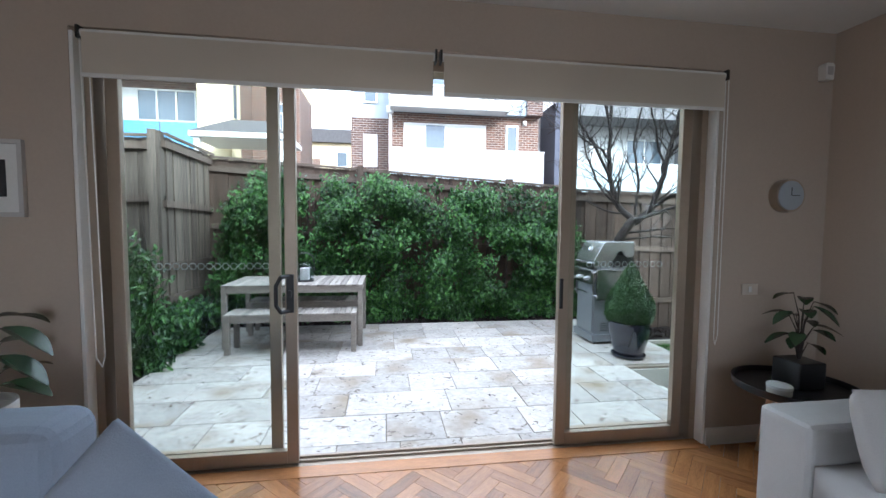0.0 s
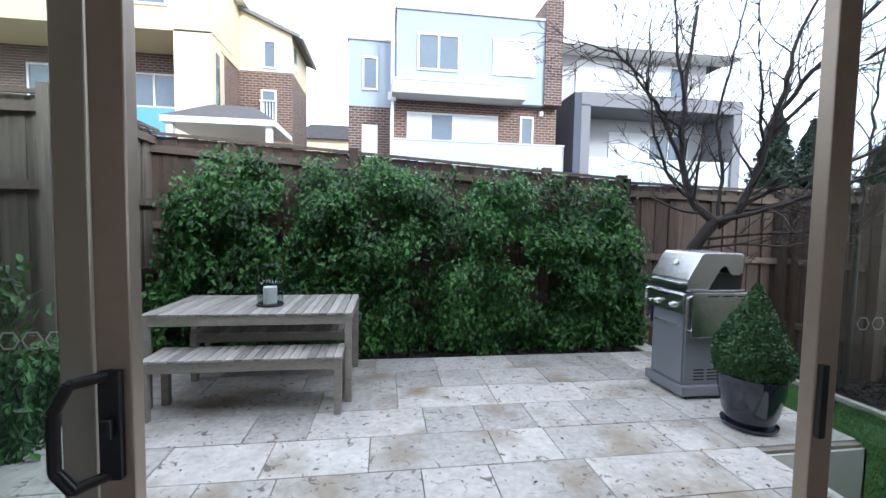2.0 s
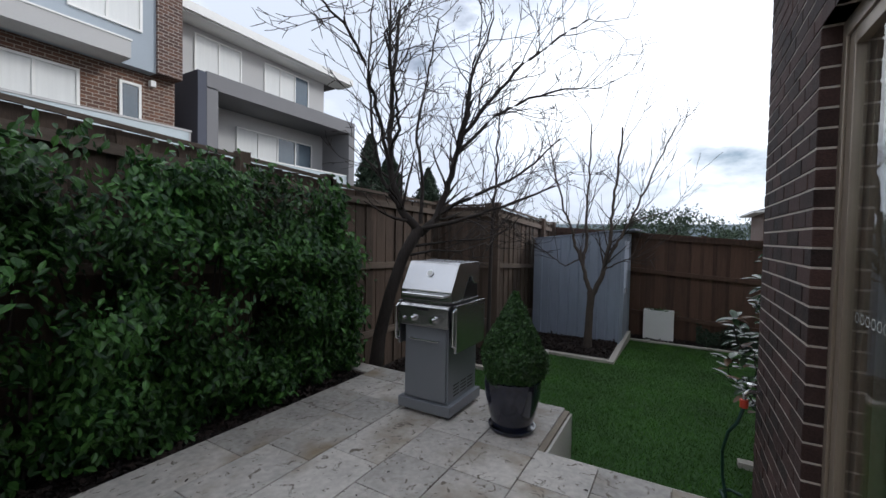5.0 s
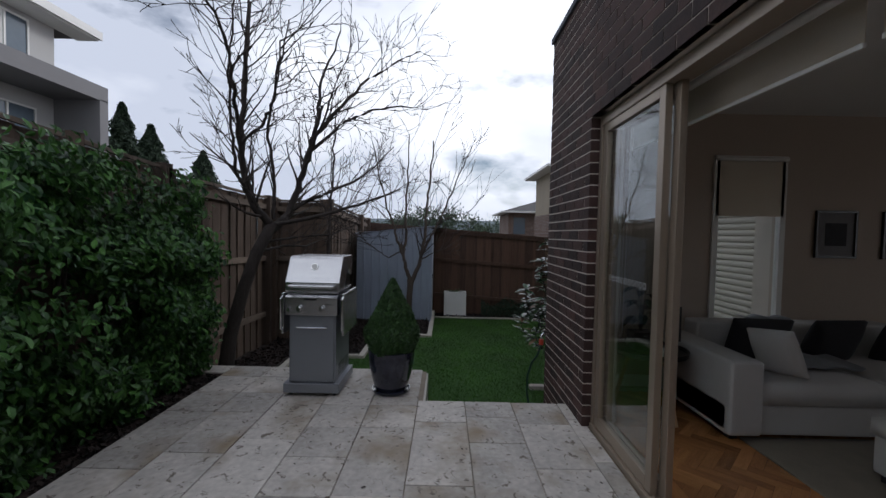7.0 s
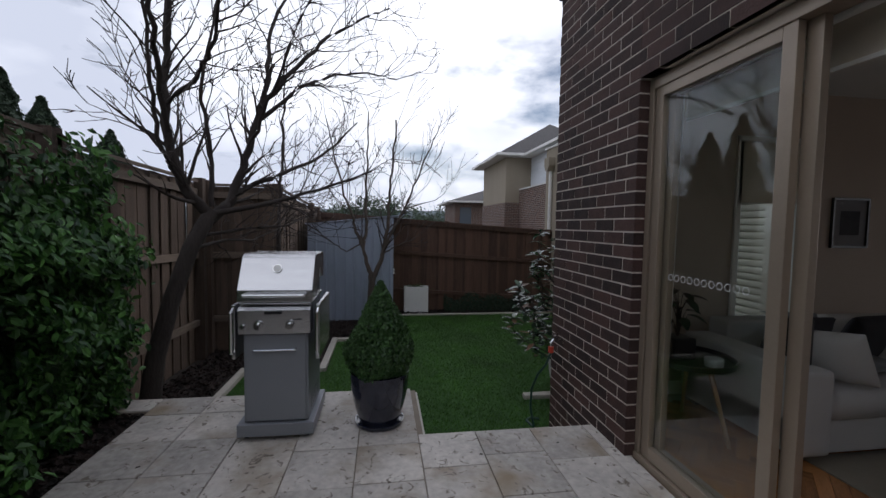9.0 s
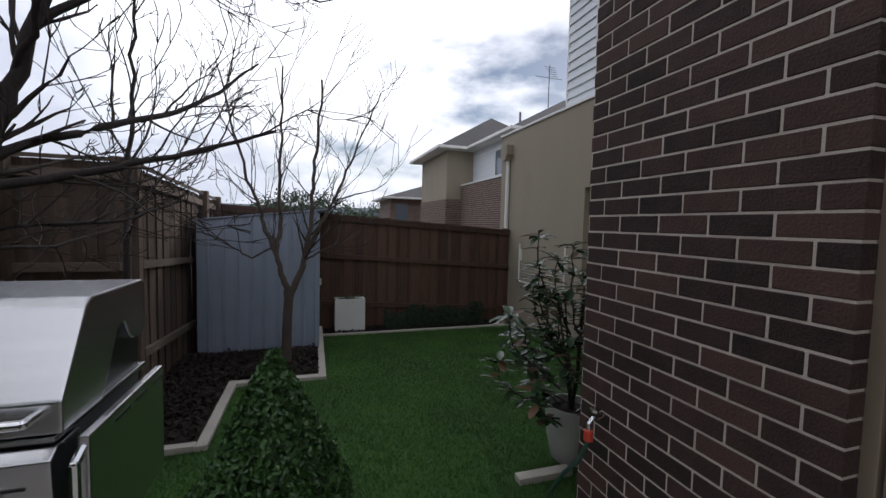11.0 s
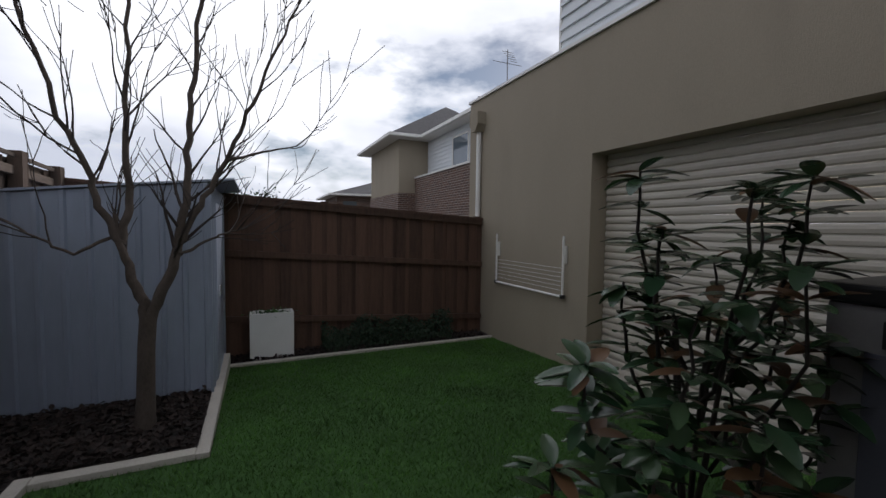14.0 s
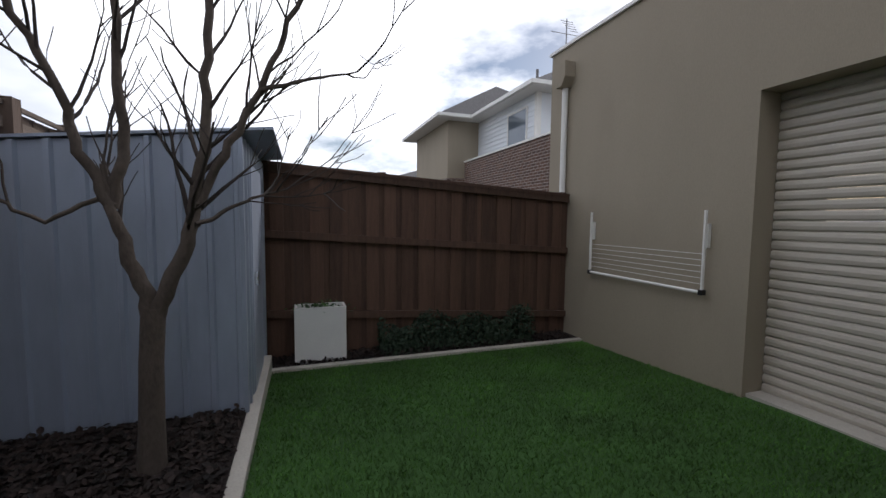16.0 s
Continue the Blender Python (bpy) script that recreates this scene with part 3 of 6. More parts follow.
def fence(name, a, b, tops, z0, material, label, side=1, caps=True, rails=(0.35, 1.0, 1.6), post_step=2.4, cap_h=0.035, pw=0.105, post_back=False):
    """Lapped palings on rails between posts, with a capping. side: which way the palings' fair side looks."""
    a, b = Vector((*a, 0)), Vector((*b, 0))
    d = b - a
    n = max(1, round(d.length / pw))
    u = d.normalized()
    out = Vector((-u.y, u.x, 0)) * side
    f = thing(name, (0, 0, 0), 0, label, "fence")
    ang = math.degrees(math.atan2(u.y, u.x))
    hts = {}
    for i in range(n):
        t = (i + 0.5) / n
        h = tops[0] + (tops[1] - tops[0]) * t - z0
        h = round(h, 2)
        if h not in hts:
            w = d.length / n
            hts[h] = part("paling", boxes((-w * 0.5 - 0.02, w * 0.5 + 0.02, -0.008, 0.008, 0, h)), material, f, bevel=0.002, seg=1)
            me = hts[h].data
            bpy.data.objects.remove(hts[h])
            hts[h] = me
        p = a + d * t + out * (0.010 if i % 2 else -0.006)
        piece("paling", hts[h], f, pose(p.x, p.y, z0, random.uniform(-0.3, 0.3), random.uniform(-0.12, 0.12), ang + random.uniform(-0.6, 0.6)))
    L = d.length
    base = pose(a.x, a.y, 0, 0, 0, ang)
    sl = (tops[1] - tops[0]) / L
    for r in rails:
        bm = prism([(0, tops[0] - r - 0.04), (L, tops[1] - r - 0.04), (L, tops[1] - r + 0.04), (0, tops[0] - r + 0.04)], "y", 0.020 * side, 0.065 * side)
        bmesh.ops.transform(bm, matrix=base, verts=bm.verts)
        part("rail", bm, material if material == M_FENCE_B else M_RAIL, f)
    if caps:
        bm = prism([(0, tops[0]), (L, tops[1]), (L, tops[1] + cap_h), (0, tops[0] + cap_h)], "y", -0.05, 0.075 * side)
        bmesh.ops.transform(bm, matrix=base, verts=bm.verts)
        part("capping", bm, material if material == M_FENCE_B else M_RAIL, f)
    k = int(L / post_step) + 1
    for i in range(k + 1):
        s = min(i * post_step, L - 0.05)
        top = tops[0] + sl * s + 0.06
        bm = bmesh.new()
        box(bm, s - 0.05, s + 0.05, *((-0.02 * side, -0.11 * side) if post_back else (0.021 * side, 0.12 * side)), z0, top, base)
        part("post", bm, material, f, bevel=0.004, seg=1)
    return f


fence("back_fence", (-2.78, 6.62), (3.1, 6.62), (2.42, 2.08), -0.1, M_FENCE, "weathered brown timber paling fence behind the hedge", -1, rails=(0.15, 1.0, 1.95))
fence("back_fence", (3.1, 6.62), (5.78, 6.62), (2.04, 1.98), -0.76, M_FENCE, "weathered brown timber paling fence with capping rail", -1, rails=(0.12, 0.95, 1.85))
fence("back_fence", (5.80, 6.56), (5.80, 5.72), (1.97, 1.97), -0.76, M_FENCE, "short return of weathered timber paling fence", -1, rails=(0.12, 0.95, 1.85), post_back=True)
fence("back_fence", (5.86, 5.72), (9.08, 5.66), (1.97, 1.78), -0.76, M_FENCE, "weathered brown timber paling fence behind the shed", -1, rails=(0.12, 0.95, 1.85))
fence("side_fence", (-2.62, 5.28), (-2.62, 6.66), (2.47, 2.45), -0.1, M_FENCE_G, "weathered tall timber fence in the corner", -1, rails=(0.1, 0.80, 1.55, 1.95), post_back=True)
fence("side_fence", (-4.2, 5.36), (-2.60, 5.36), (2.45, 2.45), -0.1, M_FENCE_G, "weathered tall timber fence panel with mid rail", -1, rails=(0.1, 0.72, 2.0))
fence("side_fence", (-4.2, 2.6), (-4.2, 5.3), (2.45, 2.45), -0.1, M_FENCE_G, "weathered tall timber side fence", -1, rails=(0.1, 0.72, 2.0))
fence("end_fence", (9.14, 5.68), (9.14, 0.12), (1.71, 1.36), -0.68, M_FENCE_B, "dark stained timber fence at the end of the lawn", -1, rails=(0.04, 0.74, 1.62), post_step=3.0, post_back=True)

# ---- kerbs ----
kb = thing("garden_edging", (0, 0, 0), 0, "pale concrete edging between lawn and mulch beds", "edging", kind="structure")
for x0, x1, y0, y1, zt in ((3.30, 5.06, 5.84, 5.92, -0.36), (4.98, 5.06, 4.96, 5.84, -0.365), (4.98, 6.42, 4.87, 4.96, -0.37), (6.33, 6.43, 3.98, 4.87, -0.375),
                           (6.33, 8.80, 3.89, 3.98, -0.38), (3.88, 3.97, 2.15, 2.60, -0.37), (8.72, 8.80, 0.1, 3.9, -0.52)):
    part("kerb", boxes((x0, x1, y0, y1, zt - 0.25, zt)), M_KERB, kb, bevel=0.008)

# ---- shed ----
shed = thing("garden_shed", (7.52, 3.98, -0.50), 0, "blue-grey corrugated steel garden shed with a lean-to roof", "shed")


def ribbed(x0, x1, h0, h1, ribs):
    """A pressed sheet: flat pans with narrow raised ribs, drawn up along z; the front looks along -y."""
    bm = bmesh.new()
    step = (x1 - x0) / ribs
    xs = []
    for i in range(ribs):
        s = x0 + i * step
        xs += [(s, 0.0), (s + step * 0.70, 0.0), (s + step * 0.76, -0.024), (s + step * 0.92, -0.024)]
    xs.append((x1, 0.0))
    lo = [bm.verts.new((x, y, 0)) for x, y in xs]
    hi = [bm.verts.new((x, y, h0 + (h1 - h0) * (x - x0) / (x1 - x0))) for x, y in xs]
    for i in range(len(xs) - 1):
        bm.faces.new((lo[i], lo[i + 1], hi[i + 1], hi[i]))
    return bm


w = ribbed(0, 1.56, 1.95, 2.12, 9)
bmesh.ops.transform(w, matrix=pose(0, 1.56, 0, 0, 0, -90), verts=w.verts)
part("front_sheet", w, M_SHED, shed)
part("side_sheet", ribbed(0, 1.55, 2.10, 2.10, 9), M_SHED, shed)
part("shed_body", boxes((0.03, 1.52, 0.03, 1.54, 0, 1.88)), M_SHED, shed)
part("corner_trim", boxes((-0.018, 0.03, -0.018, 0.0, 0, 2.09), (-0.018, 0.0, 0.0, 0.03, 0, 2.09)), M_SHED, shed)
part("shed_roof", prism([(-0.22, 2.155), (1.60, 1.955), (1.60, 1.975), (-0.22, 2.175)], "x", -0.03, 1.58), M_SHED, shed, "thin sheet steel roof")
part("shed_door", boxes((0.35, 1.10, -0.03, -0.018, 0.05, 1.95)), M_SHED, shed, bevel=0.003)
part("latch", boxes((0.42, 0.60, -0.05, -0.03, 1.02, 1.05), (0.44, 0.47, -0.06, -0.03, 0.98, 1.09)), M_CHROME, shed, bevel=0.003)

# ---- garage wall with roller door ----
GW = 0.10
structure("garage_wall", boxes((6.66, 9.60, -0.35, GW, -0.9, 3.40), (2.9, 6.66, -0.35, GW, 2.09, 3.40), (2.9, 3.3, -0.35, GW, -0.9, 2.09), (9.4, 9.6, -6.0, -0.35, -0.9, 3.40)), M_RENDER, "taupe rendered garage wall", "wall")
structure("garage_trim", boxes((2.9, 9.63, -0.4, GW + 0.03, 3.40, 3.44)), M_WHITE, "thin pale capping on the garage wall", "trim")
structure("garage_sill", boxes((3.3, 6.66, -0.35, 0.05, -0.7, -0.405)), M_KERB, "concrete sill under the roller door", "sill")
structure("garage_roof", boxes((2.9, 9.4, -6.0, -0.35, 3.30, 3.38)), M_MGREY, "flat grey garage roof", "roof")
rd = thing("roller_door", (0, 0, 0), 0, "cream corrugated roller door, closed", "roller door")
n_sl = 31
prof = [(-0.004, 0.0), (0.014, 0.014), (0.019, 0.042), (0.014, 0.066), (-0.004, 0.08), (-0.01, 0.08), (-0.01, 0.0)]
sl_bm = prism([(y, z) for y, z in prof], "x", 3.3, 6.655)
slat0 = part("slat", sl_bm, M_ROLLER, rd)
slat0.matrix_basis = pose(0, -0.15, -0.415)
for i in range(1, n_sl):
    piece("slat", slat0.data, rd, pose(0, -0.15, -0.415 + 0.0815 * i))
# upper storey of white boards
up = thing("upper_storey", (0, 0, 0), 0, "white weatherboard upper storey above the garage", "house")
part("wall", boxes((2.9, 7.34, -5, -0.02, 3.44, 6.1)), M_BOARD, up)
bd = part("weatherboard", prism([(-0.02, 0.0), (0.028, 0.0), (0.0, 0.15), (-0.02, 0.15)], "x", 2.9, 7.36), M_BOARD, up)
bd.matrix_basis = pose(0, 0, 3.45)
for i in range(1, 17):
    piece("weatherboard", bd.data, up, pose(0, 0, 3.45 + 0.15 * i))
part("corner_board", boxes((7.34, 7.38, -0.1, 0.02, 3.44, 6.1)), M_WHITE, up)
part("roof", prism([(0.45, 6.1), (-5, 6.1), (-5, 7.9)], "x", 2.6, 7.8), M_TILE, up, "dark tiled roof")
part("gutter", boxes((2.6, 7.85, 0.40, 0.52, 6.05, 6.18), (7.75, 7.85, -5, 0.4, 6.05, 6.18)), M_WHITE, up)
wf = part("window", boxes((5.85, 6.65, -0.01, 0.03, 4.0, 4.05), (5.85, 6.65, -0.01, 0.03, 5.3, 5.35), (5.85, 5.90, -0.01, 0.03, 4.05, 5.3), (6.60, 6.65, -0.01, 0.03, 4.05, 5.3)), M_WHITE, up)
part("pane", boxes((5.9, 6.6, -0.012, 0.018, 4.05, 5.3)), M_FARGLASS, wf)
# downpipe
dp = thing("downpipe", (0, 0, 0), 0, "white rainwater pipe with a hopper on the rendered wall", "downpipe")
part("pipe", rod(bmesh.new(), (9.2, 0.15, -0.55), (9.2, 0.15, 2.85), 0.04, seg=14), M_WHITE, dp, smooth=True)
part("hopper", prism([(9.06, 3.15), (9.34, 3.15), (9.34, 2.95), (9.26, 2.83), (9.14, 2.83), (9.06, 2.95)], "y", 0.1, 0.26), M_RENDER, dp, bevel=0.006)
# fold-down clothes line
cl = thing("clothes_airer", (0, 0, 0), 0, "white folding wall-mounted clothes line, hanging down", "clothes line")
for x in (7.03, 8.56):
    part("arm", boxes((x - 0.011, x + 0.011, 0.14, 0.165, 0.40, 1.14)), M_WHITE, cl, bevel=0.006)
    part("bracket", boxes((x - 0.02, x + 0.02, 0.10, 0.14, 0.80, 1.02)), M_WHITE, cl, bevel=0.006)
    part("joint", boxes((x - 0.022, x + 0.022, 0.125, 0.18, 0.37, 0.42)), M_BLACK, cl, bevel=0.008)
part("front_bar", rod(bmesh.new(), (7.03, 0.16, 0.395), (8.56, 0.16, 0.395), 0.015, seg=12), M_WHITE, cl, smooth=True)
for i in range(6):
    part("line", rod(bmesh.new(), (7.05, 0.15, 0.47 + 0.055 * i), (8.54, 0.15, 0.47 + 0.055 * i), 0.0025, seg=4), M_WHITE, cl)

# ---- neighbouring houses ----


def far_window(parent, x0, x1, y, z0, z1, cols=1, fr=M_WHITE, glass=M_FARGLASS, curtain=(), name="window"):
    """A framed window in a wall that looks along -y; curtained panes are white."""
    t = 0.06
    bars = [(x0, x1, y - 0.05, y + 0.05, z0, z0 + t), (x0, x1, y - 0.05, y + 0.05, z1 - t, z1)]
    for i in range(cols + 1):
        c = x0 + (x1 - x0 - t) * i / cols
        bars.append((c, c + t, y - 0.05, y + 0.05, z0 + t, z1 - t))
    w = part(name, boxes(bars[0]), fr, parent)
    for bar in bars[1:]:
        part("frame_bar", boxes(bar), fr, w)
    for i in range(cols):
        a, b = x0 + (x1 - x0 - t) * i / cols + t, x0 + (x1 - x0 - t) * (i + 1) / cols
        part("pane", boxes((a, b, y - 0.015, y + 0.02, z0 + t, z1 - t)), M_CURTAIN if i in curtain else glass, w)
    return w


# grey house
h2 = thing("terrace_house", (0, 0, 0), 0, "three-storey grey rendered house with dark brick middle storey", "house")
part("wall", boxes((-1.25, 0.32, 15.8, 22, 5.42, 7.58)), M_GREYR, h2, "blue-grey render")
part("wall", boxes((-1.25, 0.32, 15.8, 22, -0.7, 5.42)), M_FARBRICK_D, h2, "dark brick")
part("wall", boxes((0.32, 5.25, 15.0, 22, 5.55, 8.30)), M_GREYR, h2, "blue-grey render")
part("wall", boxes((0.12, 5.85, 15.3, 22, -0.7, 5.55)), M_FARBRICK, h2, "brown brick")
part("brick_tower", boxes((5.25, 5.85, 14.9, 22, 5.55, 9.0)), M_FARBRICK_D, h2, "dark brick fin wall")
part("roof", boxes((0.25, 5.25, 14.95, 22, 8.30, 8.38), (-1.3, 0.25, 15.75, 22, 7.58, 7.65)), M_LGREY, h2)
part("ledge", boxes((0.18, 4.42, 14.35, 15.0, 5.50, 5.90)), M_LGREY, h2, "projecting pale ledge")
part("flashing", boxes((0.16, 4.44, 14.33, 15.02, 5.90, 5.94)), M_WHITE, h2)
part("downpipe", boxes((0.14, 0.24, 14.9, 15.0, 3.0, 8.0), (0.05, 0.30, 14.85, 15.0, 5.4, 5.65)), M_WHITE, h2)
far_window(h2, 0.98, 2.35, 14.99, 6.44, 7.60, 2)
far_window(h2, 3.46, 4.92, 14.99, 6.44, 7.62, 2, curtain=(0, 1))
far_window(h2, -0.80, -0.28, 15.79, 5.95, 7.05, 1)
far_window(h2, -0.80, -0.28, 15.79, 3.6, 4.80, 1, curtain=(0,))
far_window(h2, 0.68, 3.76, 15.29, 2.7, 5.18, 4, curtain=(0, 2, 3))
far_window(h2, 4.54, 5.02, 15.29, 3.0, 5.22, 1)
part("balcony", boxes((0.2, 5.6, 14.0, 15.3, 2.4, 2.6)), M_LGREY, h2)
bal = part("balustrade", boxes((0.2, 5.55, 14.0, 14.03, 2.6, 4.0)), M_BALWHITE, h2, "pale glass balustrade")
part("top_rail", boxes((0.2, 5.6, 13.98, 14.05, 4.0, 4.05), (5.53, 5.58, 14.0, 14.05, 2.6, 4.0)), M_LGREY, h2)
part("wall_lamp", boxes((5.2, 5.32, 15.15, 15.3, 5.25, 5.4)), M_WHITE, h2)

# house with the charcoal box balcony
h3 = thing("terrace_house", (0, 0, 0), 0, "three-storey pale grey house with a charcoal box-framed balcony", "house")
part("wall", boxes((5.85, 13.2, 17.3, 24, -0.7, 8.3)), M_LGREY, h3)
part("balcony_side", boxes((6.70, 6.97, 15.7, 17.3, -0.7, 6.32)), M_CHAR, h3, "charcoal side wall")
part("balcony_frame", boxes((6.97, 7.32, 15.69, 15.95, -0.7, 5.9), (13.15, 13.5, 15.69, 17.3, -0.7, 5.9), (6.97, 13.5, 15.69, 17.3, 5.86, 6.36)), M_MGREY, h3, "grey box frame round the balcony")
part("balcony_floor", boxes((6.97, 13.5, 15.7, 17.3, 2.6, 2.8)), M_MGREY, h3)
part("balustrade", boxes((7.32, 13.15, 15.8, 15.83, 2.8, 4.0)), M_BALWHITE, h3, "pale glass balustrade")
part("top_rail", boxes((7.32, 13.15, 15.78, 15.85, 4.0, 4.05)), M_WHITE, h3)
far_window(h3, 8.95, 13.0 - 0.5, 17.29, 2.8, 5.35, 4, curtain=(0, 1))
far_window(h3, 7.45, 7.75, 17.29, 3.0, 5.4, 1)
far_window(h3, 7.45, 9.15, 17.29, 6.75, 8.1, 2, curtain=(0, 1))
far_window(h3, 10.1, 12.3, 17.29, 6.75, 8.1, 3, curtain=(0, 1))
part("roof", prism([(16.5, 8.35), (24, 8.35), (24, 10.2), (16.5, 8.55)], "x", 5.85, 14.1), M_TILE, h3)
part("eave", boxes((5.85, 14.15, 16.4, 16.5, 8.32, 8.6), (5.85, 14.1, 16.5, 17.3, 8.28, 8.35)), M_WHITE, h3, "white gutter and soffit")
part("downpipe", boxes((6.0, 6.1, 17.1, 17.25, 3, 8.3)), M_WHITE, h3)

# cream and brick house
h1 = thing("corner_house", (0, 0, 0), 0, "cream rendered and red brick house with a covered balcony", "house")
part("wall", boxes((-5.09, -3.31, 17.0, 19.7, -0.7, 6.78)), M_FARBRICK, h1, "red-brown brick")
part("gable", prism([(-5.09, 6.78), (-3.31, 6.78), (-3.31, 8.06), (-5.09, 8.80)], "y", 17.0, 19.7), M_CREAM, h1, "cream render")
part("roof", prism([(-3.02, 7.94), (-3.02, 8.06), (-5.3, 9.02), (-5.3, 8.90)], "y", 16.85, 19.9), M_MGREY, h1, "dark sloping roof edge")
part("side_wall", boxes((-6.08, -5.09, 14.75, 24, -0.7, 6.70)), M_FARBRICK, h1, "red-brown brick")
part("pillar", boxes((-6.12, -5.07, 14.7, 15.6, -0.7, 7.0)), M_CREAM, h1, "cream rendered pillar")
part("upper_wall", boxes((-14, -5.05, 14.7, 24, 6.95, 7.38), (-14, -5.3, 15.0, 24, 7.38, 11)), M_CREAM, h1, "cream render")
part("upper_side", boxes((-5.3, -5.06, 15.3, 24, 6.70, 10.5)), M_CREAM, h1)
part("balcony_wall", boxes((-14, -6.1, 16.6, 17.0, -0.7, 6.95)), M_FARBRICK_D, h1, "dark brick")
part("balcony_floor", boxes((-14, -6.1, 14.75, 16.6, 2.9, 3.15)), M_CREAM, h1)
part("pillar_window", boxes((-5.07, -5.05, 14.95, 15.2, 5.0, 6.5)), M_FARGLASS, h1)
far_window(h1, -9.6, -6.9, 16.58, 3.2, 6.3, 4, curtain=(0,))
far_window(h1, -11.3, -10.6, 16.58, 3.8, 6.4, 1)
for k in range(5):
    part("balustrade_pane", boxes((-12 + 1.18 * k, -10.88 + 1.18 * k, 14.8, 14.83, 3.2, 4.75)), M_BALGLASS, h1, "blue tinted balustrade glass")
part("top_rail", boxes((-14, -6.12, 14.79, 14.84, 4.75, 4.80)), M_LGREY, h1)
far_window(h1, -8.2, -6.4, 14.99, 7.75, 9.2, 2)
far_window(h1, -11.0, -9.2, 14.99, 7.75, 9.2, 2)
far_window(h1, -4.28, -3.83, 16.99, 6.85, 7.82, 1)
far_window(h1, -4.36, -3.84, 16.99, 5.0, 6.12, 1)
for k in range(6):
    part("baluster", boxes((-4.36 + 0.1 * k, -4.33 + 0.1 * k, 16.88, 16.91, 5.0, 5.7)), M_WHITE, h1)
part("rail", boxes((-4.4, -3.8, 16.87, 16.92, 5.7, 5.74)), M_WHITE, h1)
part("eave_soffit", boxes((-5.3, -4.75, 16.3, 24, 8.85, 8.95)), M_WHITE, h1)
part("gutter", boxes((-3.02, -2.92, 16.85, 19.9, 7.92, 8.04)), M_LGREY, h1)
part("trim_band", boxes((-5.1, -3.30, 16.985, 17.0, 6.75, 6.81)), M_WHITE, h1)
part("side_window", boxes((-3.31, -3.30, 17.3, 17.7, 7.0, 7.8)), M_FARGLASS, h1)
po = thing("porch", (0, 0, 0), 0, "small dark tiled hip roof on a white fascia", "porch roof")
bm = bmesh.new()
lo_ = [bm.verts.new(p) for p in ((-5.5, 12.6, 4.05), (-2.8, 12.6, 4.05), (-2.8, 14.6, 4.05), (-5.5, 14.6, 4.05))]
hi_ = [bm.verts.new(p) for p in ((-4.7, 13.6, 4.62), (-3.6, 13.6, 4.62))]
for f_ in ((0, 1, 5, 4), (1, 2, 5), (2, 3, 4, 5), (3, 0, 4)):
    bm.faces.new([(lo_ + hi_)[i] for i in f_])
bm.faces.new(lo_[::-1])
part("roof", bm, M_TILE, po)
part("fascia", boxes((-5.5, -2.8, 12.6, 14.6, 3.9, 4.05)), M_WHITE, po)
part("post", boxes((-5.4, -5.25, 12.7, 12.85, -0.7, 3.9)), M_WHITE, po)
part("post", boxes((-3.05, -2.9, 12.7, 12.85, -0.7, 3.9)), M_WHITE, po)

# small far house between
h5 = thing("far_house", (0, 0, 0), 0, "distant low house with a pale tiled roof", "house")
part("wall", boxes((-8, -1.5, 40, 46, -0.7, 9.0)), M_CREAM, h5)
part("brick_wall", boxes((-7.5, -6, 39.9, 40, -0.7, 7.5)), M_FARBRICK, h5)
part("roof", prism([(-8.5, 9.0), (-1, 9.0), (-3, 10.2), (-6.5, 10.2)], "y", 39.5, 46), M_TILE, h5)
far_window(h5, -4.5, -3.5, 39.98, 6.8, 8.2, 1)

# house past the end fence; its long side looks along +y
h4 = thing("neighbour_house", (0, 0, 0), 0, "two-storey cream and brick house with dark hip roof", "house")
part("wall", boxes((20.1, 24.8, -9, -2.03, 2.7, 5.0)), M_RENDER, h4, "taupe render")
part("brick_base", boxes((20.06, 24.84, -9, -1.99, -0.7, 2.7)), M_FARBRICK_D, h4, "dark brick")
part("board_wall", boxes((15.67, 20.1, -9, -3.38, -0.7, 5.0)), M_BOARD, h4, "pale weatherboard")
hb = part("weatherboard", prism([(-0.02, 0.0), (0.03, 0.0), (0.0, 0.16), (-0.02, 0.16)], "x", 15.62, 20.08), M_BOARD, h4)
hb.matrix_basis = pose(0, -3.375, 3.2)
for i in range(1, 11):
    piece("weatherboard", hb.data, h4, pose(0, -3.375, 3.2 + 0.16 * i))
part("corner_board", boxes((15.60, 15.72, -3.5, -3.33, 2.5, 5.0)), M_WHITE, h4)
part("balcony_wall", boxes((13.0, 20.05, -2.95, -2.75, -0.7, 3.34)), M_FARBRICK_D, h4, "dark brick balcony wall")
part("balcony_floor", boxes((13.0, 20.05, -3.38, -2.95, 2.2, 2.4)), M_LGREY, h4)
part("coping", boxes((12.96, 20.05, -2.99, -2.71, 3.34, 3.40)), M_WHITE, h4)
wq = part("window", boxes((16.16, 17.5, -3.36, -3.32, 3.55, 3.61), (16.16, 17.5, -3.36, -3.32, 4.64, 4.70), (16.16, 16.22, -3.36, -3.32, 3.61, 4.64), (17.44, 17.5, -3.36, -3.32, 3.61, 4.64)), M_WHITE, h4)
part("pane", boxes((16.22, 17.44, -3.36, -3.335, 3.61, 4.64)), M_FARGLASS, wq)


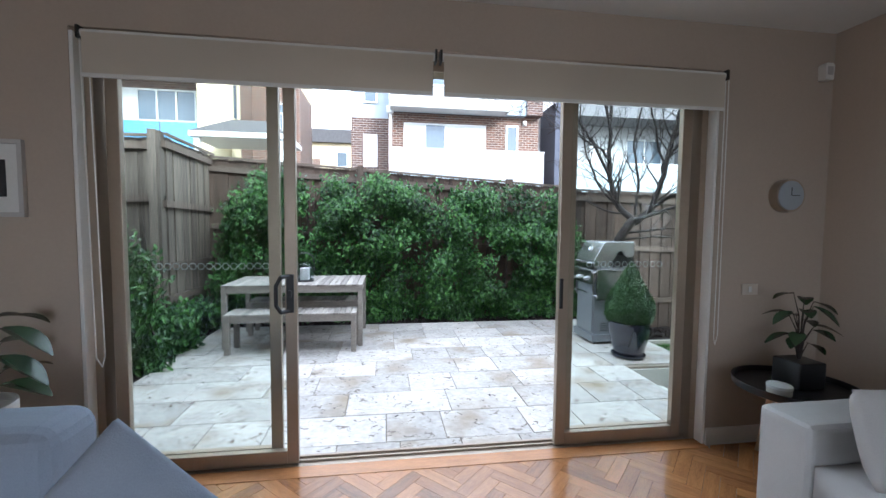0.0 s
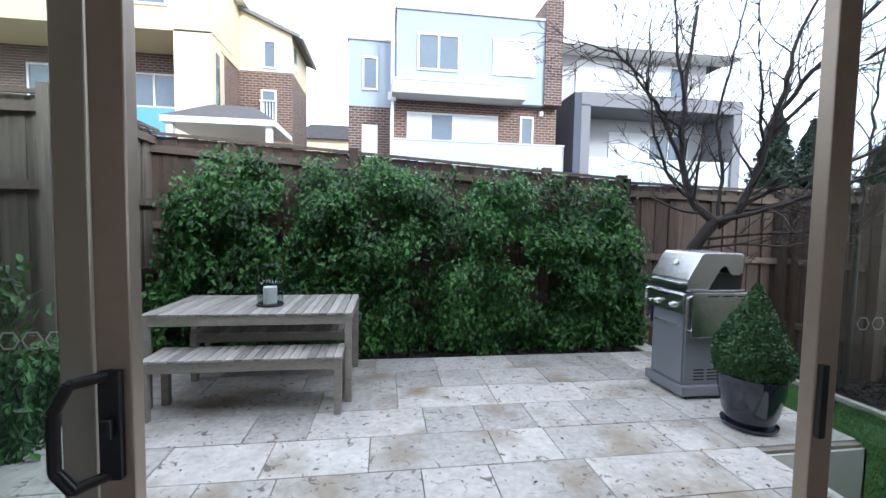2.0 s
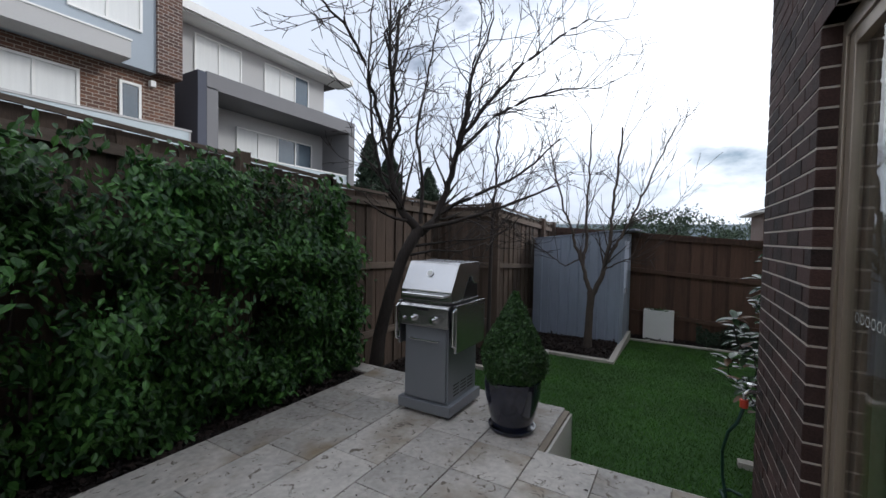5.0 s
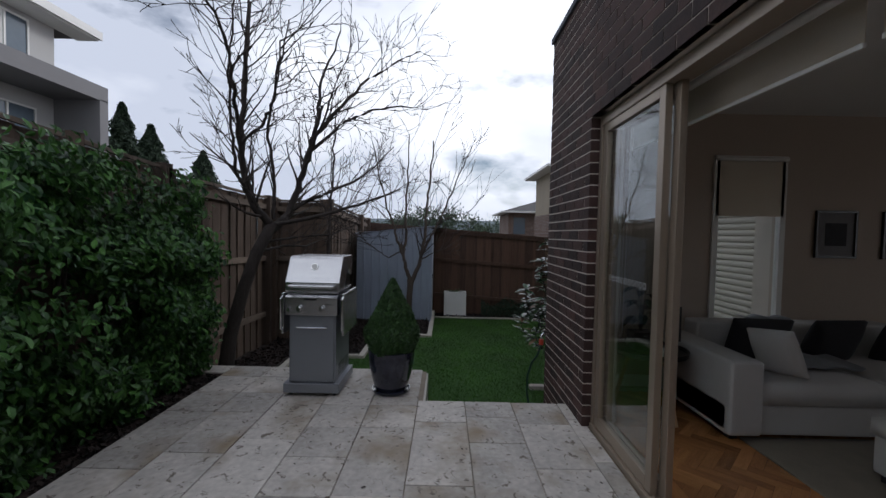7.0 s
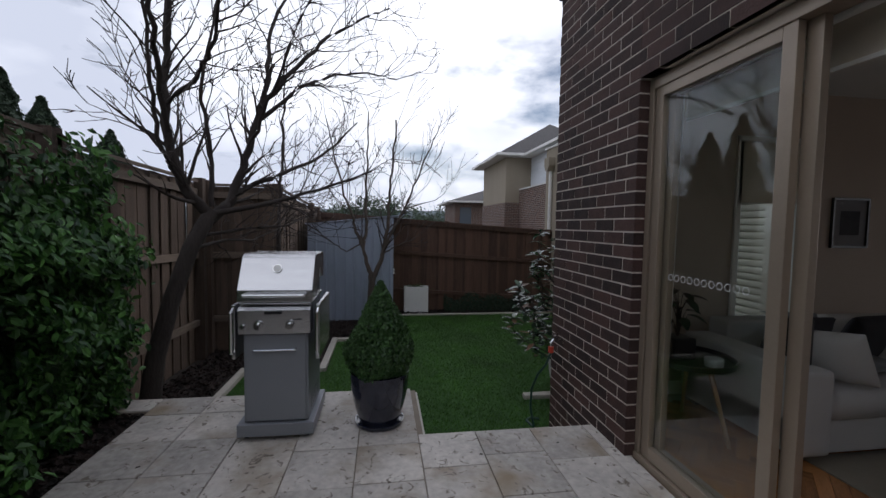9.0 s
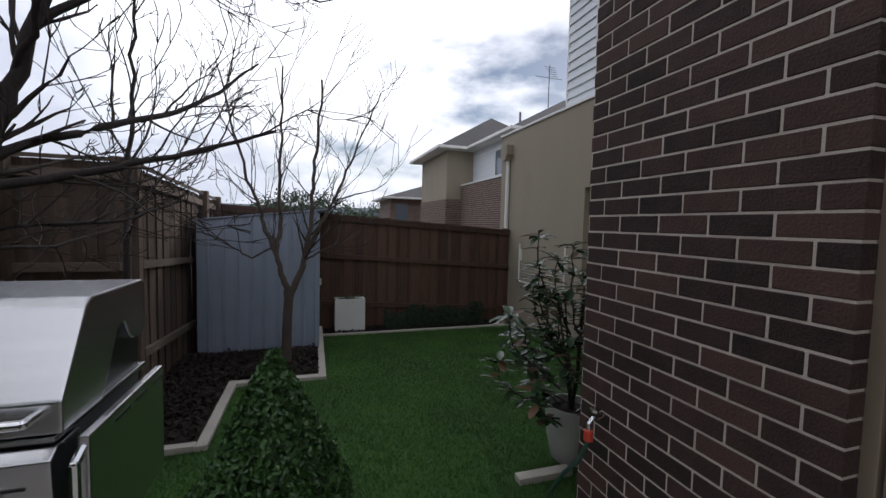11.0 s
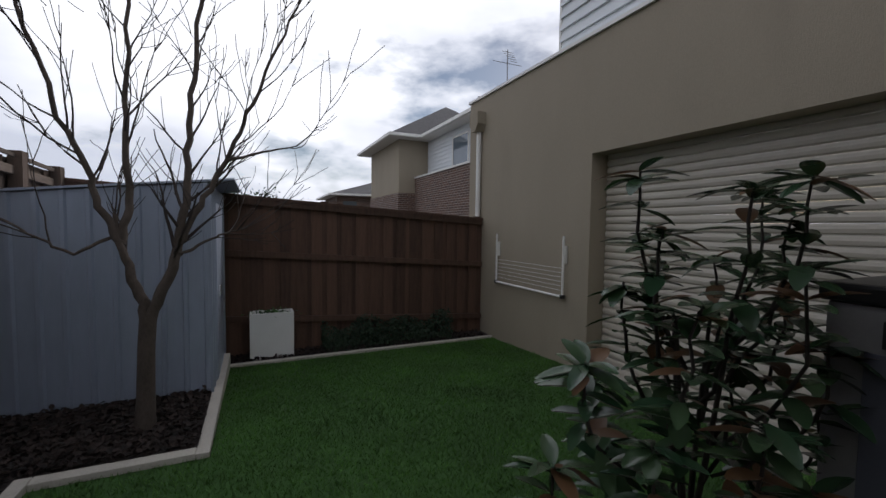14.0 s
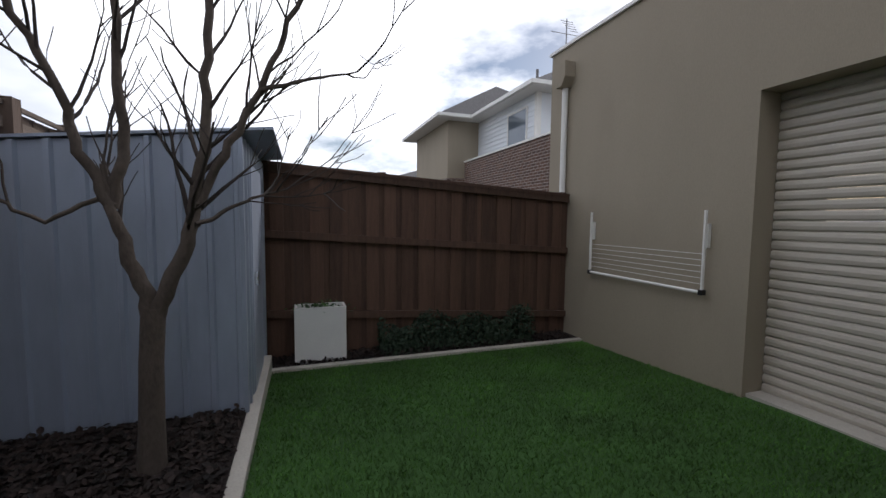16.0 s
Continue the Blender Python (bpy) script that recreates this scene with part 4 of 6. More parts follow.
def hip(x0, x1, y0, y1, z0, z1, inset):
    bm = bmesh.new()
    vs = [bm.verts.new(p) for p in ((x0, y0, z0), (x1, y0, z0), (x1, y1, z0), (x0, y1, z0), (x0 + inset, (y0 + y1) / 2, z1), (x1 - inset, (y0 + y1) / 2, z1))]
    for f_ in ((0, 1, 5, 4), (1, 2, 5), (2, 3, 4, 5), (3, 0, 4), (3, 2, 1, 0)):
        bm.faces.new([vs[i] for i in f_])
    return bm


part("roof", hip(19.55, 25.4, -9, -1.48, 5.12, 7.35, 2.8), M_TILE, h4, "dark tiled hip roof")
part("soffit", boxes((19.55, 25.4, -9, -1.48, 5.0, 5.06)), M_WHITE, h4)
part("gutter", boxes((19.48, 19.58, -2.85, -1.42, 5.02, 5.14), (19.58, 25.45, -1.50, -1.40, 5.02, 5.14)), M_WHITE, h4)
part("roof", hip(15.05, 22, -11, -2.86, 5.12, 7.3, 2.9), M_TILE, h4, "dark tiled hip roof")
part("soffit", boxes((15.05, 19.55, -9, -2.86, 5.0, 5.06)), M_WHITE, h4)
part("gutter", boxes((14.98, 19.48, -2.88, -2.78, 5.02, 5.14), (14.98, 15.08, -11, -2.88, 5.02, 5.14)), M_WHITE, h4)
part("vent_pipe", rod(bmesh.new(), (17.2, -4.3, 5.4), (17.2, -4.3, 6.3), 0.05, seg=8), M_MGREY, h4)
h6 = thing("neighbour_house", (0, 0, 0), 0, "further brick house with a low tiled roof", "house")
part("wall", boxes((31, 36, -7, -1.3, -0.7, 3.35)), M_FARBRICK_D, h6)
part("roof", hip(30.3, 37, -8, -0.75, 3.35, 4.5, 2.4), M_TILE, h6)
part("gutter", boxes((30.25, 37, -8, -0.7, 3.25, 3.37)), M_WHITE, h6)
part("window", boxes((30.96, 31, -2.6, -1.7, 1.6, 2.9)), M_FARGLASS, h6)
an = thing("tv_antenna", (0, 0, 0), 0, "thin metal television antenna on a roof", "antenna")
part("mast", rod(bmesh.new(), (19.2, -6.85, 6.4), (19.2, -6.85, 9.3), 0.025, seg=6), M_MGREY, an)
for k in range(5):
    part("element", rod(bmesh.new(), (19.2 - 0.12 * k, -7.15 + 0.03 * k, 9.2 - 0.15 * k), (19.2 - 0.12 * k, -6.55 - 0.03 * k, 9.2 - 0.15 * k), 0.012, seg=4), M_MGREY, an)
part("boom", rod(bmesh.new(), (19.2, -7.6, 8.7), (19.2, -6.1, 8.7), 0.014, seg=4), M_MGREY, an)
structure("backdrop", prism([(260, -0.8), (300, 7), (420, 16), (420, -0.8)], "y", -400, 500), M_HILL, "low blue-grey hills on the horizon", "hills")

# ---- table, benches, lantern ----


def slat_table(name, L, W, H, label, category, leg, slats, group=""):
    t = thing(name, (0, 0, 0), 0, label, category, group)
    part("edge_batten", boxes((0, L, 0.036, 0.06, H - 0.06, H - 0.02)), M_TEAK_X, t, bevel=0.003)
    part("edge_batten", boxes((0, L, W - 0.06, W - 0.036, H - 0.06, H - 0.02)), M_TEAK_X, t, bevel=0.003)
    w_ = L / slats
    me = part("slat", boxes((-w_ / 2 + 0.0025, w_ / 2 - 0.0025, 0.002, W - 0.002, -0.018, 0)), M_TEAK, t, bevel=0.003, seg=1)
    me.matrix_basis = pose(w_ / 2, 0, H)
    for i in range(1, slats):
        piece("slat", me.data, t, pose(w_ * (i + 0.5), 0, H + random.uniform(-0.0015, 0.0015)))
    part("apron", boxes((leg, L - leg, 0.012, 0.034, H - 0.095, H - 0.019)), M_TEAK_X, t, bevel=0.002)
    part("apron", boxes((leg, L - leg, W - 0.034, W - 0.012, H - 0.095, H - 0.019)), M_TEAK_X, t, bevel=0.002)
    part("apron", boxes((0.012, 0.034, leg, W - leg, H - 0.095, H - 0.019)), M_TEAK_X, t, bevel=0.002)
    part("apron", boxes((L - 0.034, L - 0.012, leg, W - leg, H - 0.095, H - 0.019)), M_TEAK_X, t, bevel=0.002)
    for x in (0.004, L - leg - 0.004):
        for y in (0.004, W - leg - 0.004):
            part("leg", boxes((x, x + leg, y, y + leg, 0, H - 0.019)), M_TEAK_X, t, bevel=0.004)
    return t


tb = slat_table("outdoor_table", 1.58, 0.88, 0.74, "weathered grey teak outdoor table with a slatted top", "table", 0.055, 24)
tb.matrix_basis = pose(-1.84, 4.88, 0)
bn = slat_table("bench", 1.42, 0.36, 0.45, "weathered grey teak slatted bench under the table", "bench", 0.055, 22, "benches at the table")
bn.matrix_basis = pose(-1.74, 4.66, 0)
copy_thing(bn, pose(-1.74, 5.45, 0))
la = thing("lantern", (-0.98, 5.22, 0.741), 0, "smoked glass lantern with a white candle on the table", "lantern")
la.scale = (1.25, 1.25, 1.25)
part("base", lathe([(0.088, 0), (0.09, 0.008), (0.088, 0.015)], 28), M_BLACK, la)
g_ = part("glass_cylinder", lathe([(0.086, 0.016), (0.088, 0.14), (0.08, 0.165), (0.062, 0.185), (0.058, 0.185), (0.076, 0.163), (0.083, 0.14), (0.082, 0.018)], 28), M_SMOKE, la, "smoked glass", smooth=True)
g_.visible_shadow = False
part("candle", lathe([(0.045, 0.016), (0.045, 0.125), (0.04, 0.13), (0.0, 0.127)], 20), M_CANDLE, la, "white pillar candle", smooth=True)
part("bail_handle", rods(0.005, (-0.09, 0, 0.10), (-0.092, 0, 0.17), (-0.075, 0, 0.24), (-0.035, 0, 0.275), (0.035, 0, 0.275), (0.075, 0, 0.24), (0.092, 0, 0.17), (0.09, 0, 0.10), seg=6), M_BLACK, la, smooth=True)

# ---- barbecue: front looks along -x ----
bq = thing("barbecue", (2.51, 4.635, 0), 0, "stainless steel two-burner gas barbecue on a grey cabinet", "barbecue")
part("base_plinth", boxes((-0.01, 0.56, -0.02, 0.48, 0.035, 0.12)), M_STEEL_G, bq, bevel=0.006)
cb = part("cabinet", boxes((0.03, 0.54, 0.02, 0.44, 0.12, 0.74)), M_STEEL_G, bq, bevel=0.005)
for k in range(3):
    for j in range(4):
        part("vent_slot", boxes((0.12 + 0.13 * k, 0.22 + 0.13 * k, 0.0185, 0.021, 0.16 + 0.028 * j, 0.172 + 0.028 * j)), M_BLACK, cb)
dr = part("cabinet_door", boxes((0.012, 0.03, 0.035, 0.425, 0.135, 0.73)), M_STEEL_G, bq, bevel=0.004)
part("handle", rods(0.008, (0.012, 0.10, 0.63), (-0.02, 0.10, 0.63), (-0.02, 0.36, 0.63), (0.012, 0.36, 0.63), seg=8), M_CHROME, dr, smooth=True)
pn = part("control_panel", prism([(-0.02, 0.74), (0.10, 0.74), (0.10, 0.92), (0.0, 0.92), (-0.03, 0.90)], "y", 0.0, 0.46), M_STEEL, bq, bevel=0.004)
for y in (0.13, 0.33):
    part("knob", rod(rod(bmesh.new(), (-0.022, y, 0.80), (-0.04, y, 0.80), 0.030, seg=18), (-0.04, y, 0.80), (-0.07, y, 0.80), 0.021, 0.017, seg=18), M_CHROME, pn, smooth=True)
part("knob", rod(bmesh.new(), (-0.022, 0.43, 0.79), (-0.045, 0.43, 0.79), 0.014, seg=12), M_CHROME, pn, smooth=True)
part("badge", boxes((-0.0285, -0.025, 0.05, 0.11, 0.835, 0.842)), M_BLACK, pn)
part("drip_label", boxes((-0.034, -0.026, 0.18, 0.29, 0.875, 0.893)), M_BLACK, pn)
part("firebox", boxes((0.10, 0.54, 0.02, 0.44, 0.74, 0.93)), M_STEEL_G, bq, bevel=0.004)
part("grill_tray", boxes((0.0, 0.56, 0.005, 0.455, 0.93, 0.945)), M_STEEL, bq, bevel=0.003)
hood_pts = [(0.0, 0.95), (0.0, 1.03), (0.12, 1.24), (0.15, 1.26), (0.50, 1.26), (0.52, 1.24), (0.52, 1.10), (0.49, 1.07), (0.42, 1.07), (0.39, 1.09), (0.36, 1.14), (0.33, 1.145), (0.30, 1.12), (0.20, 0.95)]
hd = part("hood", prism([(x, z) for x, z in hood_pts], "y", -0.012, 0.472), M_STEEL, bq, "polished stainless hood", bevel=0.006)
part("hood_back", boxes((0.18, 0.54, 0.02, 0.44, 0.945, 1.09)), M_BLACK, bq)
part("hood_handle", rods(0.012, (0.0, 0.04, 1.0), (-0.045, 0.04, 1.0), (-0.045, 0.42, 1.0), (0.0, 0.42, 1.0), seg=10), M_CHROME, hd, smooth=True)
gm = Matrix.Translation((0.075, 0.23, 1.165)) @ pose(0, 0, 0, 0, -61, 0)
bm = bmesh.new()
bmesh.ops.create_cone(bm, cap_ends=True, segments=24, radius1=0.034, radius2=0.030, depth=0.02, matrix=gm)
tg = part("thermometer", bm, M_CHROME, hd, smooth=True)
bm = bmesh.new()
bmesh.ops.create_cone(bm, cap_ends=True, segments=24, radius1=0.024, radius2=0.024, depth=0.004, matrix=gm @ Matrix.Translation((0, 0, 0.011)))
part("dial", bm, M_PAPER, tg)
for y0, y1 in ((-0.055, -0.03), (0.49, 0.515)):
    sh = part("side_shelf", boxes((0.02, 0.55, y0, y1, 0.56 if y0 > 0 else 0.55, 0.93)), M_STEEL, bq, "folded-down steel side shelf", bevel=0.006)
    for k in range(3):
        part("slot", boxes((0.16 + 0.14 * k, 0.26 + 0.14 * k, y0 - 0.001, y1 + 0.001, 0.895, 0.905)), M_BLACK, sh)
    part("edge_bar", rods(0.012, (0.02, (y0 + y1) / 2, 0.90), (-0.02, (y0 + y1) / 2, 0.88), (-0.02, (y0 + y1) / 2, 0.62), (0.02, (y0 + y1) / 2, 0.60), seg=8), M_CHROME, sh, smooth=True)
for x in (0.05, 0.50):
    for y in (0.03, 0.43):
        part("castor", rod(bmesh.new(), (x, y - 0.012, 0.02), (x, y + 0.012, 0.02), 0.02, seg=12), M_BLACK, bq)

# ---- pots ----
pt = thing("glazed_pot", (2.70, 4.17, 0), 0, "dark navy glazed round pot on a saucer", "plant pot")
part("saucer", lathe([(0.15, 0), (0.178, 0.015), (0.182, 0.035), (0.168, 0.035), (0.163, 0.02), (0, 0.02)], 36), M_POT, pt, smooth=True)
part("pot", lathe([(0.125, 0.021), (0.147, 0.03), (0.180, 0.13), (0.208, 0.26), (0.217, 0.35), (0.216, 0.395), (0.204, 0.40), (0.197, 0.392), (0.194, 0.355), (0, 0.355)], 40), M_POT, pt, smooth=True)
part("soil", lathe([(0.192, 0.356), (0.17, 0.366), (0, 0.37)], 20), M_SOIL, pt)

# ---- plants ----
bx = thing("box_topiary", (2.70, 4.17, 0.365), 0, "clipped green box bush tapering to a point", "shrub")
part("stem", rod(bmesh.new(), (0, 0, 0), (0, 0, 0.35), 0.02, 0.012, seg=8), M_BARK, bx)


def cone_radius(z):
    """Radius of the clipped bush: tucked in at the rim, widest low down, drawn out to a thin tip."""
    if z < 0.14:
        return 0.185 + 0.055 * math.sin(math.pi * 0.5 * z / 0.14)
    return 0.24 * min(1.0, (max(0.0, 0.70 - z) / 0.48) ** 0.95) + 0.008


n_ = 13000
zz = rg.uniform(0.0, 0.70, n_ * 2)
rr = np.array([cone_radius(z) for z in zz])
keep = rg.uniform(0, 0.28, n_ * 2) < rr + 0.02
zz, rr = zz[keep], rr[keep]
th = rg.uniform(0, 2 * math.pi, len(zz))
lump = 1 + 0.06 * np.sin(5 * th + 9 * zz) + 0.05 * np.sin(3 * th - 14 * zz)
rad = rr * lump * (1 - 0.35 * rg.uniform(0, 1, len(zz)) ** 3) + rg.normal(0, 0.006, len(zz))
P = np.stack([rad * np.cos(th), rad * np.sin(th), zz], 1)
N = np.stack([np.cos(th), np.sin(th), np.full(len(th), 0.4)], 1)
leaf_cloud("crown", P, N, 0.022, M_BOX, bx, aspect=0.6, spread=0.7)


def shrub_mass(name, x0, x1, y0, y1, ztop, count, size, label, category, gaps=0.35, material=M_HEDGE, seed=0.0, low=0.0, end_fall=0.6, stems=24, freq=2.0, slope=0.0):
    """A leafy wall: clumps of leaves round noise-picked shoots on the face and top, thin in places."""
    h = thing(name, (0, 0, 0), 0, label, category)
    P, N = [], []
    while len(P) < count:
        x, z, dpt = random.uniform(x0, x1), random.uniform(low, 1.0), random.random() ** 1.6
        lim = ztop - slope * (x - x0) + 0.16 * noise.noise((x * 1.3 + seed, 3.1, 0)) + 0.07 * noise.noise((x * 5 + seed, 7.7, 0))
        e = min((x - x0), (x1 - x)) / end_fall
        if e < 1:
            lim *= 0.45 + 0.55 * max(0.0, e) ** 0.6
        zw = z * lim
        dens = noise.noise((x * freq + seed, zw * freq, 1.7)) + 0.5 * noise.noise((x * freq * 2.7, zw * freq * 2.7 + seed, 4.2)) + 0.3
        if dens < gaps - 0.5 or (dens < gaps and random.random() > 0.25):
            continue
        bulge = 0.30 + 0.70 * math.sin(math.pi * min(1.0, max(0.03, zw / ztop)) ** 1.5)
        front = y1 - (y1 - y0) * (0.35 + 0.65 * bulge) * (0.85 + 0.85 * noise.noise((x * 2.9, zw * 2.9, seed + 9)))
        y = front + dpt * (y1 - front) * 0.8
        c = Vector((x, y, zw))
        tx, tz = random.gauss(0, 0.6), random.gauss(0, 0.4)
        for _ in range(random.randint(5, 9)):
            P.append((c.x + random.gauss(0, size * 0.8), c.y + random.gauss(0, size * 0.7), max(0.0, c.z + random.gauss(0, size * 0.9))))
            N.append((tx, -0.8, 0.75 + tz + 0.9 * max(0, zw / ztop - 0.8)))
    leaf_cloud("foliage", np.array(P), np.array(N), size, material, h, droop=0.9, aspect=0.52, spread=0.4)
    chains = []
    for i in range(stems):
        x = x0 + (x1 - x0) * (i + 0.5) / stems
        p = Vector((x, y1 - 0.12, -0.05))
        ch = [(p, 0.012)]
        for k in range(6):
            p = p + Vector((random.uniform(-0.09, 0.09), random.uniform(-0.06, 0.03), ztop / 7))
            ch.append((p, 0.012 - 0.0015 * k))
        chains.append(ch)
    tagged(tubes("stem_growth", chains, M_TWIG, h, 5), kind="stuff")
    return h


shrub_mass("hedge", -2.35, 3.15, 5.88, 6.50, 2.20, 60000, 0.068, "dense dark green leafy hedge trained along the fence", "hedge", gaps=0.44, seed=1.0, freq=2.4, slope=0.055)
shrub_mass("climbing_shrub", -3.7, -2.22, 3.85, 4.6, 1.72, 11000, 0.075, "green leafy shrub beside the paving and fence", "shrub", gaps=0.1, seed=5.0, stems=8)
shrub_mass("climbing_shrub", -2.58, -2.2, 4.6, 5.3, 0.66, 1500, 0.08, "low straggling green shrub against the fence", "shrub", gaps=0.2, seed=8.0, stems=5)
shrub_mass("climbing_shrub", -2.55, -2.15, 5.4, 6.1, 0.55, 700, 0.08, "low straggling green shrub against the fence", "shrub", gaps=0.3, seed=3.0, stems=4)
lo_h = thing("low_shrub", (0, 0, 0), 0, "low dark green shrubs in front of the end fence", "shrub")
P, N = [], []
for i in range(5200):
    y = random.uniform(0.75, 2.75)
    t = math.sqrt(random.random())
    a = random.uniform(0, math.pi)
    hh = 0.54 * (0.85 + 0.3 * noise.noise((y * 3, 1, 2))) * (0.75 + 0.25 * math.sin((y - 0.4) * 3.1) ** 2)
    P.append((8.97 - 0.17 * t * math.cos(a), y, -0.53 + hh * t * math.sin(a)))
    N.append((-math.cos(a) - 0.3, 0, math.sin(a)))
leaf_cloud("foliage", np.array(P), np.array(N), 0.045, M_CONIFER, lo_h, aspect=0.55)


def grow(p, d, length, r, depth, chains, wob=0.25, up=0.12, kids=(2, 4), spread=0.7, min_r=0.0033):
    """A branch that wanders, tapers and forks."""
    steps = max(4, int(length / 0.09))
    ch = [(p.copy(), r)]
    made = []
    d0 = d.copy()
    for i in range(steps):
        d = (d + d0 * 0.12 + Vector((random.gauss(0, wob), random.gauss(0, wob), random.gauss(0, wob))) * 0.35 + Vector((0, 0, up * 0.3))).normalized()
        p = p + d * (length / steps)
        rr_ = max(min_r * 0.7, r * (1 - 0.72 * (i + 1) / steps))
        ch.append((p.copy(), rr_))
        if depth > 0 and i >= 1:
            made.append((p.copy(), d.copy(), rr_, (i + 1) / steps))
    chains.append(ch)
    if depth > 0 and made:
        for _ in range(random.randint(*kids)):
            q, dd, rr_, f = random.choice(made)
            side = dd.orthogonal()
            side.rotate(Matrix.Rotation(random.uniform(0, 2 * math.pi), 3, dd))
            nd = (dd + side.normalized() * random.uniform(spread * 0.6, spread * 1.3)).normalized()
            grow(q, nd, length * random.uniform(0.35, 0.62), max(min_r, rr_ * random.uniform(0.45, 0.7)), depth - 1, chains, wob, up, kids, spread, min_r)


def tree(name, label, trunk, limbs, material, depth=3, kids=(4, 6), spread=0.7, wob=0.25, up=0.15, first_twig=3, reach=(0.35, 0.9)):
    """trunk: (point, radius) pairs; limbs: lists of points with a first radius, from which twigs grow."""
    t = thing(name, tuple(trunk[0][0]), 0, label, "tree")
    o = Vector(trunk[0][0])
    tubes("trunk", [[(Vector(p) - o, r) for p, r in trunk]], material, t, 12)
    big, fine = [], []
    for r, pts in limbs:
        pts = [Vector(p) - o for p in pts]
        ch = []
        for a, b in zip(pts, pts[1:]):
            for k in range(5):
                f = k / 5
                ch.append(a.lerp(b, f) + Vector((random.gauss(0, 0.010), random.gauss(0, 0.010), 0)))
        ch.append(pts[-1])
        m_ = len(ch)
        big.append([(p, r * (1 - 0.72 * i / m_)) for i, p in enumerate(ch)])
        for i in range(max(3, first_twig), m_):
            if random.random() < 0.8:
                dd = (ch[i] - ch[i - 1]).normalized()
                side = dd.orthogonal()
                side.rotate(Matrix.Rotation(random.uniform(0, 2 * math.pi), 3, dd))
                grow(ch[i], (dd * 0.8 + side.normalized() * spread).normalized(), random.uniform(*reach), max(0.0062, r * (1 - 0.72 * i / m_) * 0.45), depth - 1, fine, wob, up, kids, spread, 0.0042)
    for b_ in big:
        tubes("limb", [b_], material, t, 9)
    tagged(tubes("twig_growth", fine, M_TWIG, t, 5), kind="stuff")
    return t


tree("bare_tree", "leafless dark-barked garden tree behind the barbecue",
     [((3.46, 6.18, -0.36), 0.092), ((3.46, 6.09, 0.3), 0.076), ((3.48, 5.96, 0.8), 0.069), ((3.55, 5.83, 1.25), 0.066), ((3.63, 5.77, 1.42), 0.066), ((3.72, 5.72, 1.57), 0.064)],
     [(0.052, ((3.72, 5.72, 1.50), (3.55, 5.86, 1.75), (3.45, 5.95, 2.1), (3.42, 5.95, 2.6), (3.40, 5.9, 3.2), (3.5, 5.9, 4.0))),
      (0.054, ((3.72, 5.72, 1.50), (3.92, 5.60, 1.72), (4.02, 5.48, 2.2), (4.02, 5.35, 2.7), (4.05, 5.25, 3.05))),
      (0.026, ((4.02, 5.38, 2.6), (4.1, 5.1, 3.0), (4.35, 4.75, 3.5), (4.6, 4.4, 3.85), (4.85, 4.1, 4.1))),
      (0.022, ((4.02, 5.42, 2.45), (4.2, 5.0, 2.9), (4.5, 4.7, 3.15), (4.8, 4.35, 3.3), (5.1, 4.0, 3.35))),
      (0.026, ((4.03, 5.32, 2.8), (4.15, 5.3, 3.4), (4.3, 5.1, 4.1))),
      (0.028, ((3.72, 5.72, 1.55), (3.85, 5.2, 1.68), (4.0, 4.8, 1.82), (4.2, 4.28, 2.05))),
      (0.026, ((3.92, 5.60, 1.75), (4.2, 5.25, 1.98), (4.6, 4.95, 2.2), (4.95, 4.7, 2.5), (5.2, 4.5, 2.8))),
      (0.022, ((3.55, 5.86, 1.75), (3.25, 5.9, 2.05), (3.0, 5.85, 2.5), (2.85, 5.8, 3.1), (2.8, 5.7, 3.7))),
      (0.024, ((3.44, 5.95, 2.2), (3.1, 5.85, 2.7), (2.7, 5.7, 3.1), (2.35, 5.65, 3.3), (1.95, 5.6, 3.35))),
      (0.020, ((3.42, 5.95, 2.45), (3.1, 5.6, 2.55), (2.75, 5.35, 2.6), (2.4, 5.15, 2.75), (2.1, 5.0, 2.95))),
      (0.024, ((3.41, 5.92, 2.9), (3.2, 5.8, 3.4), (3.05, 5.7, 4.0))),
      (0.024, ((3.75, 5.72, 1.62), (3.78, 5.75, 2.1), (3.72, 5.8, 2.7), (3.8, 5.7, 3.3), (3.85, 5.6, 4.0))),
      (0.018, ((3.66, 5.78, 1.35), (4.05, 5.5, 1.42), (4.4, 5.2, 1.45), (4.8, 4.95, 1.62))),
      (0.018, ((3.64, 5.80, 1.25), (4.0, 5.7, 1.30), (4.5, 5.6, 1.28), (5.0, 5.45, 1.40))),
      (0.018, ((4.02, 5.48, 2.2), (3.7, 5.2, 2.6), (3.4, 4.95, 3.0), (3.1, 4.7, 3.3)))],
     M_BARK, depth=3, kids=(2, 3), spread=0.75, wob=0.34, up=0.22, reach=(0.3, 0.75))

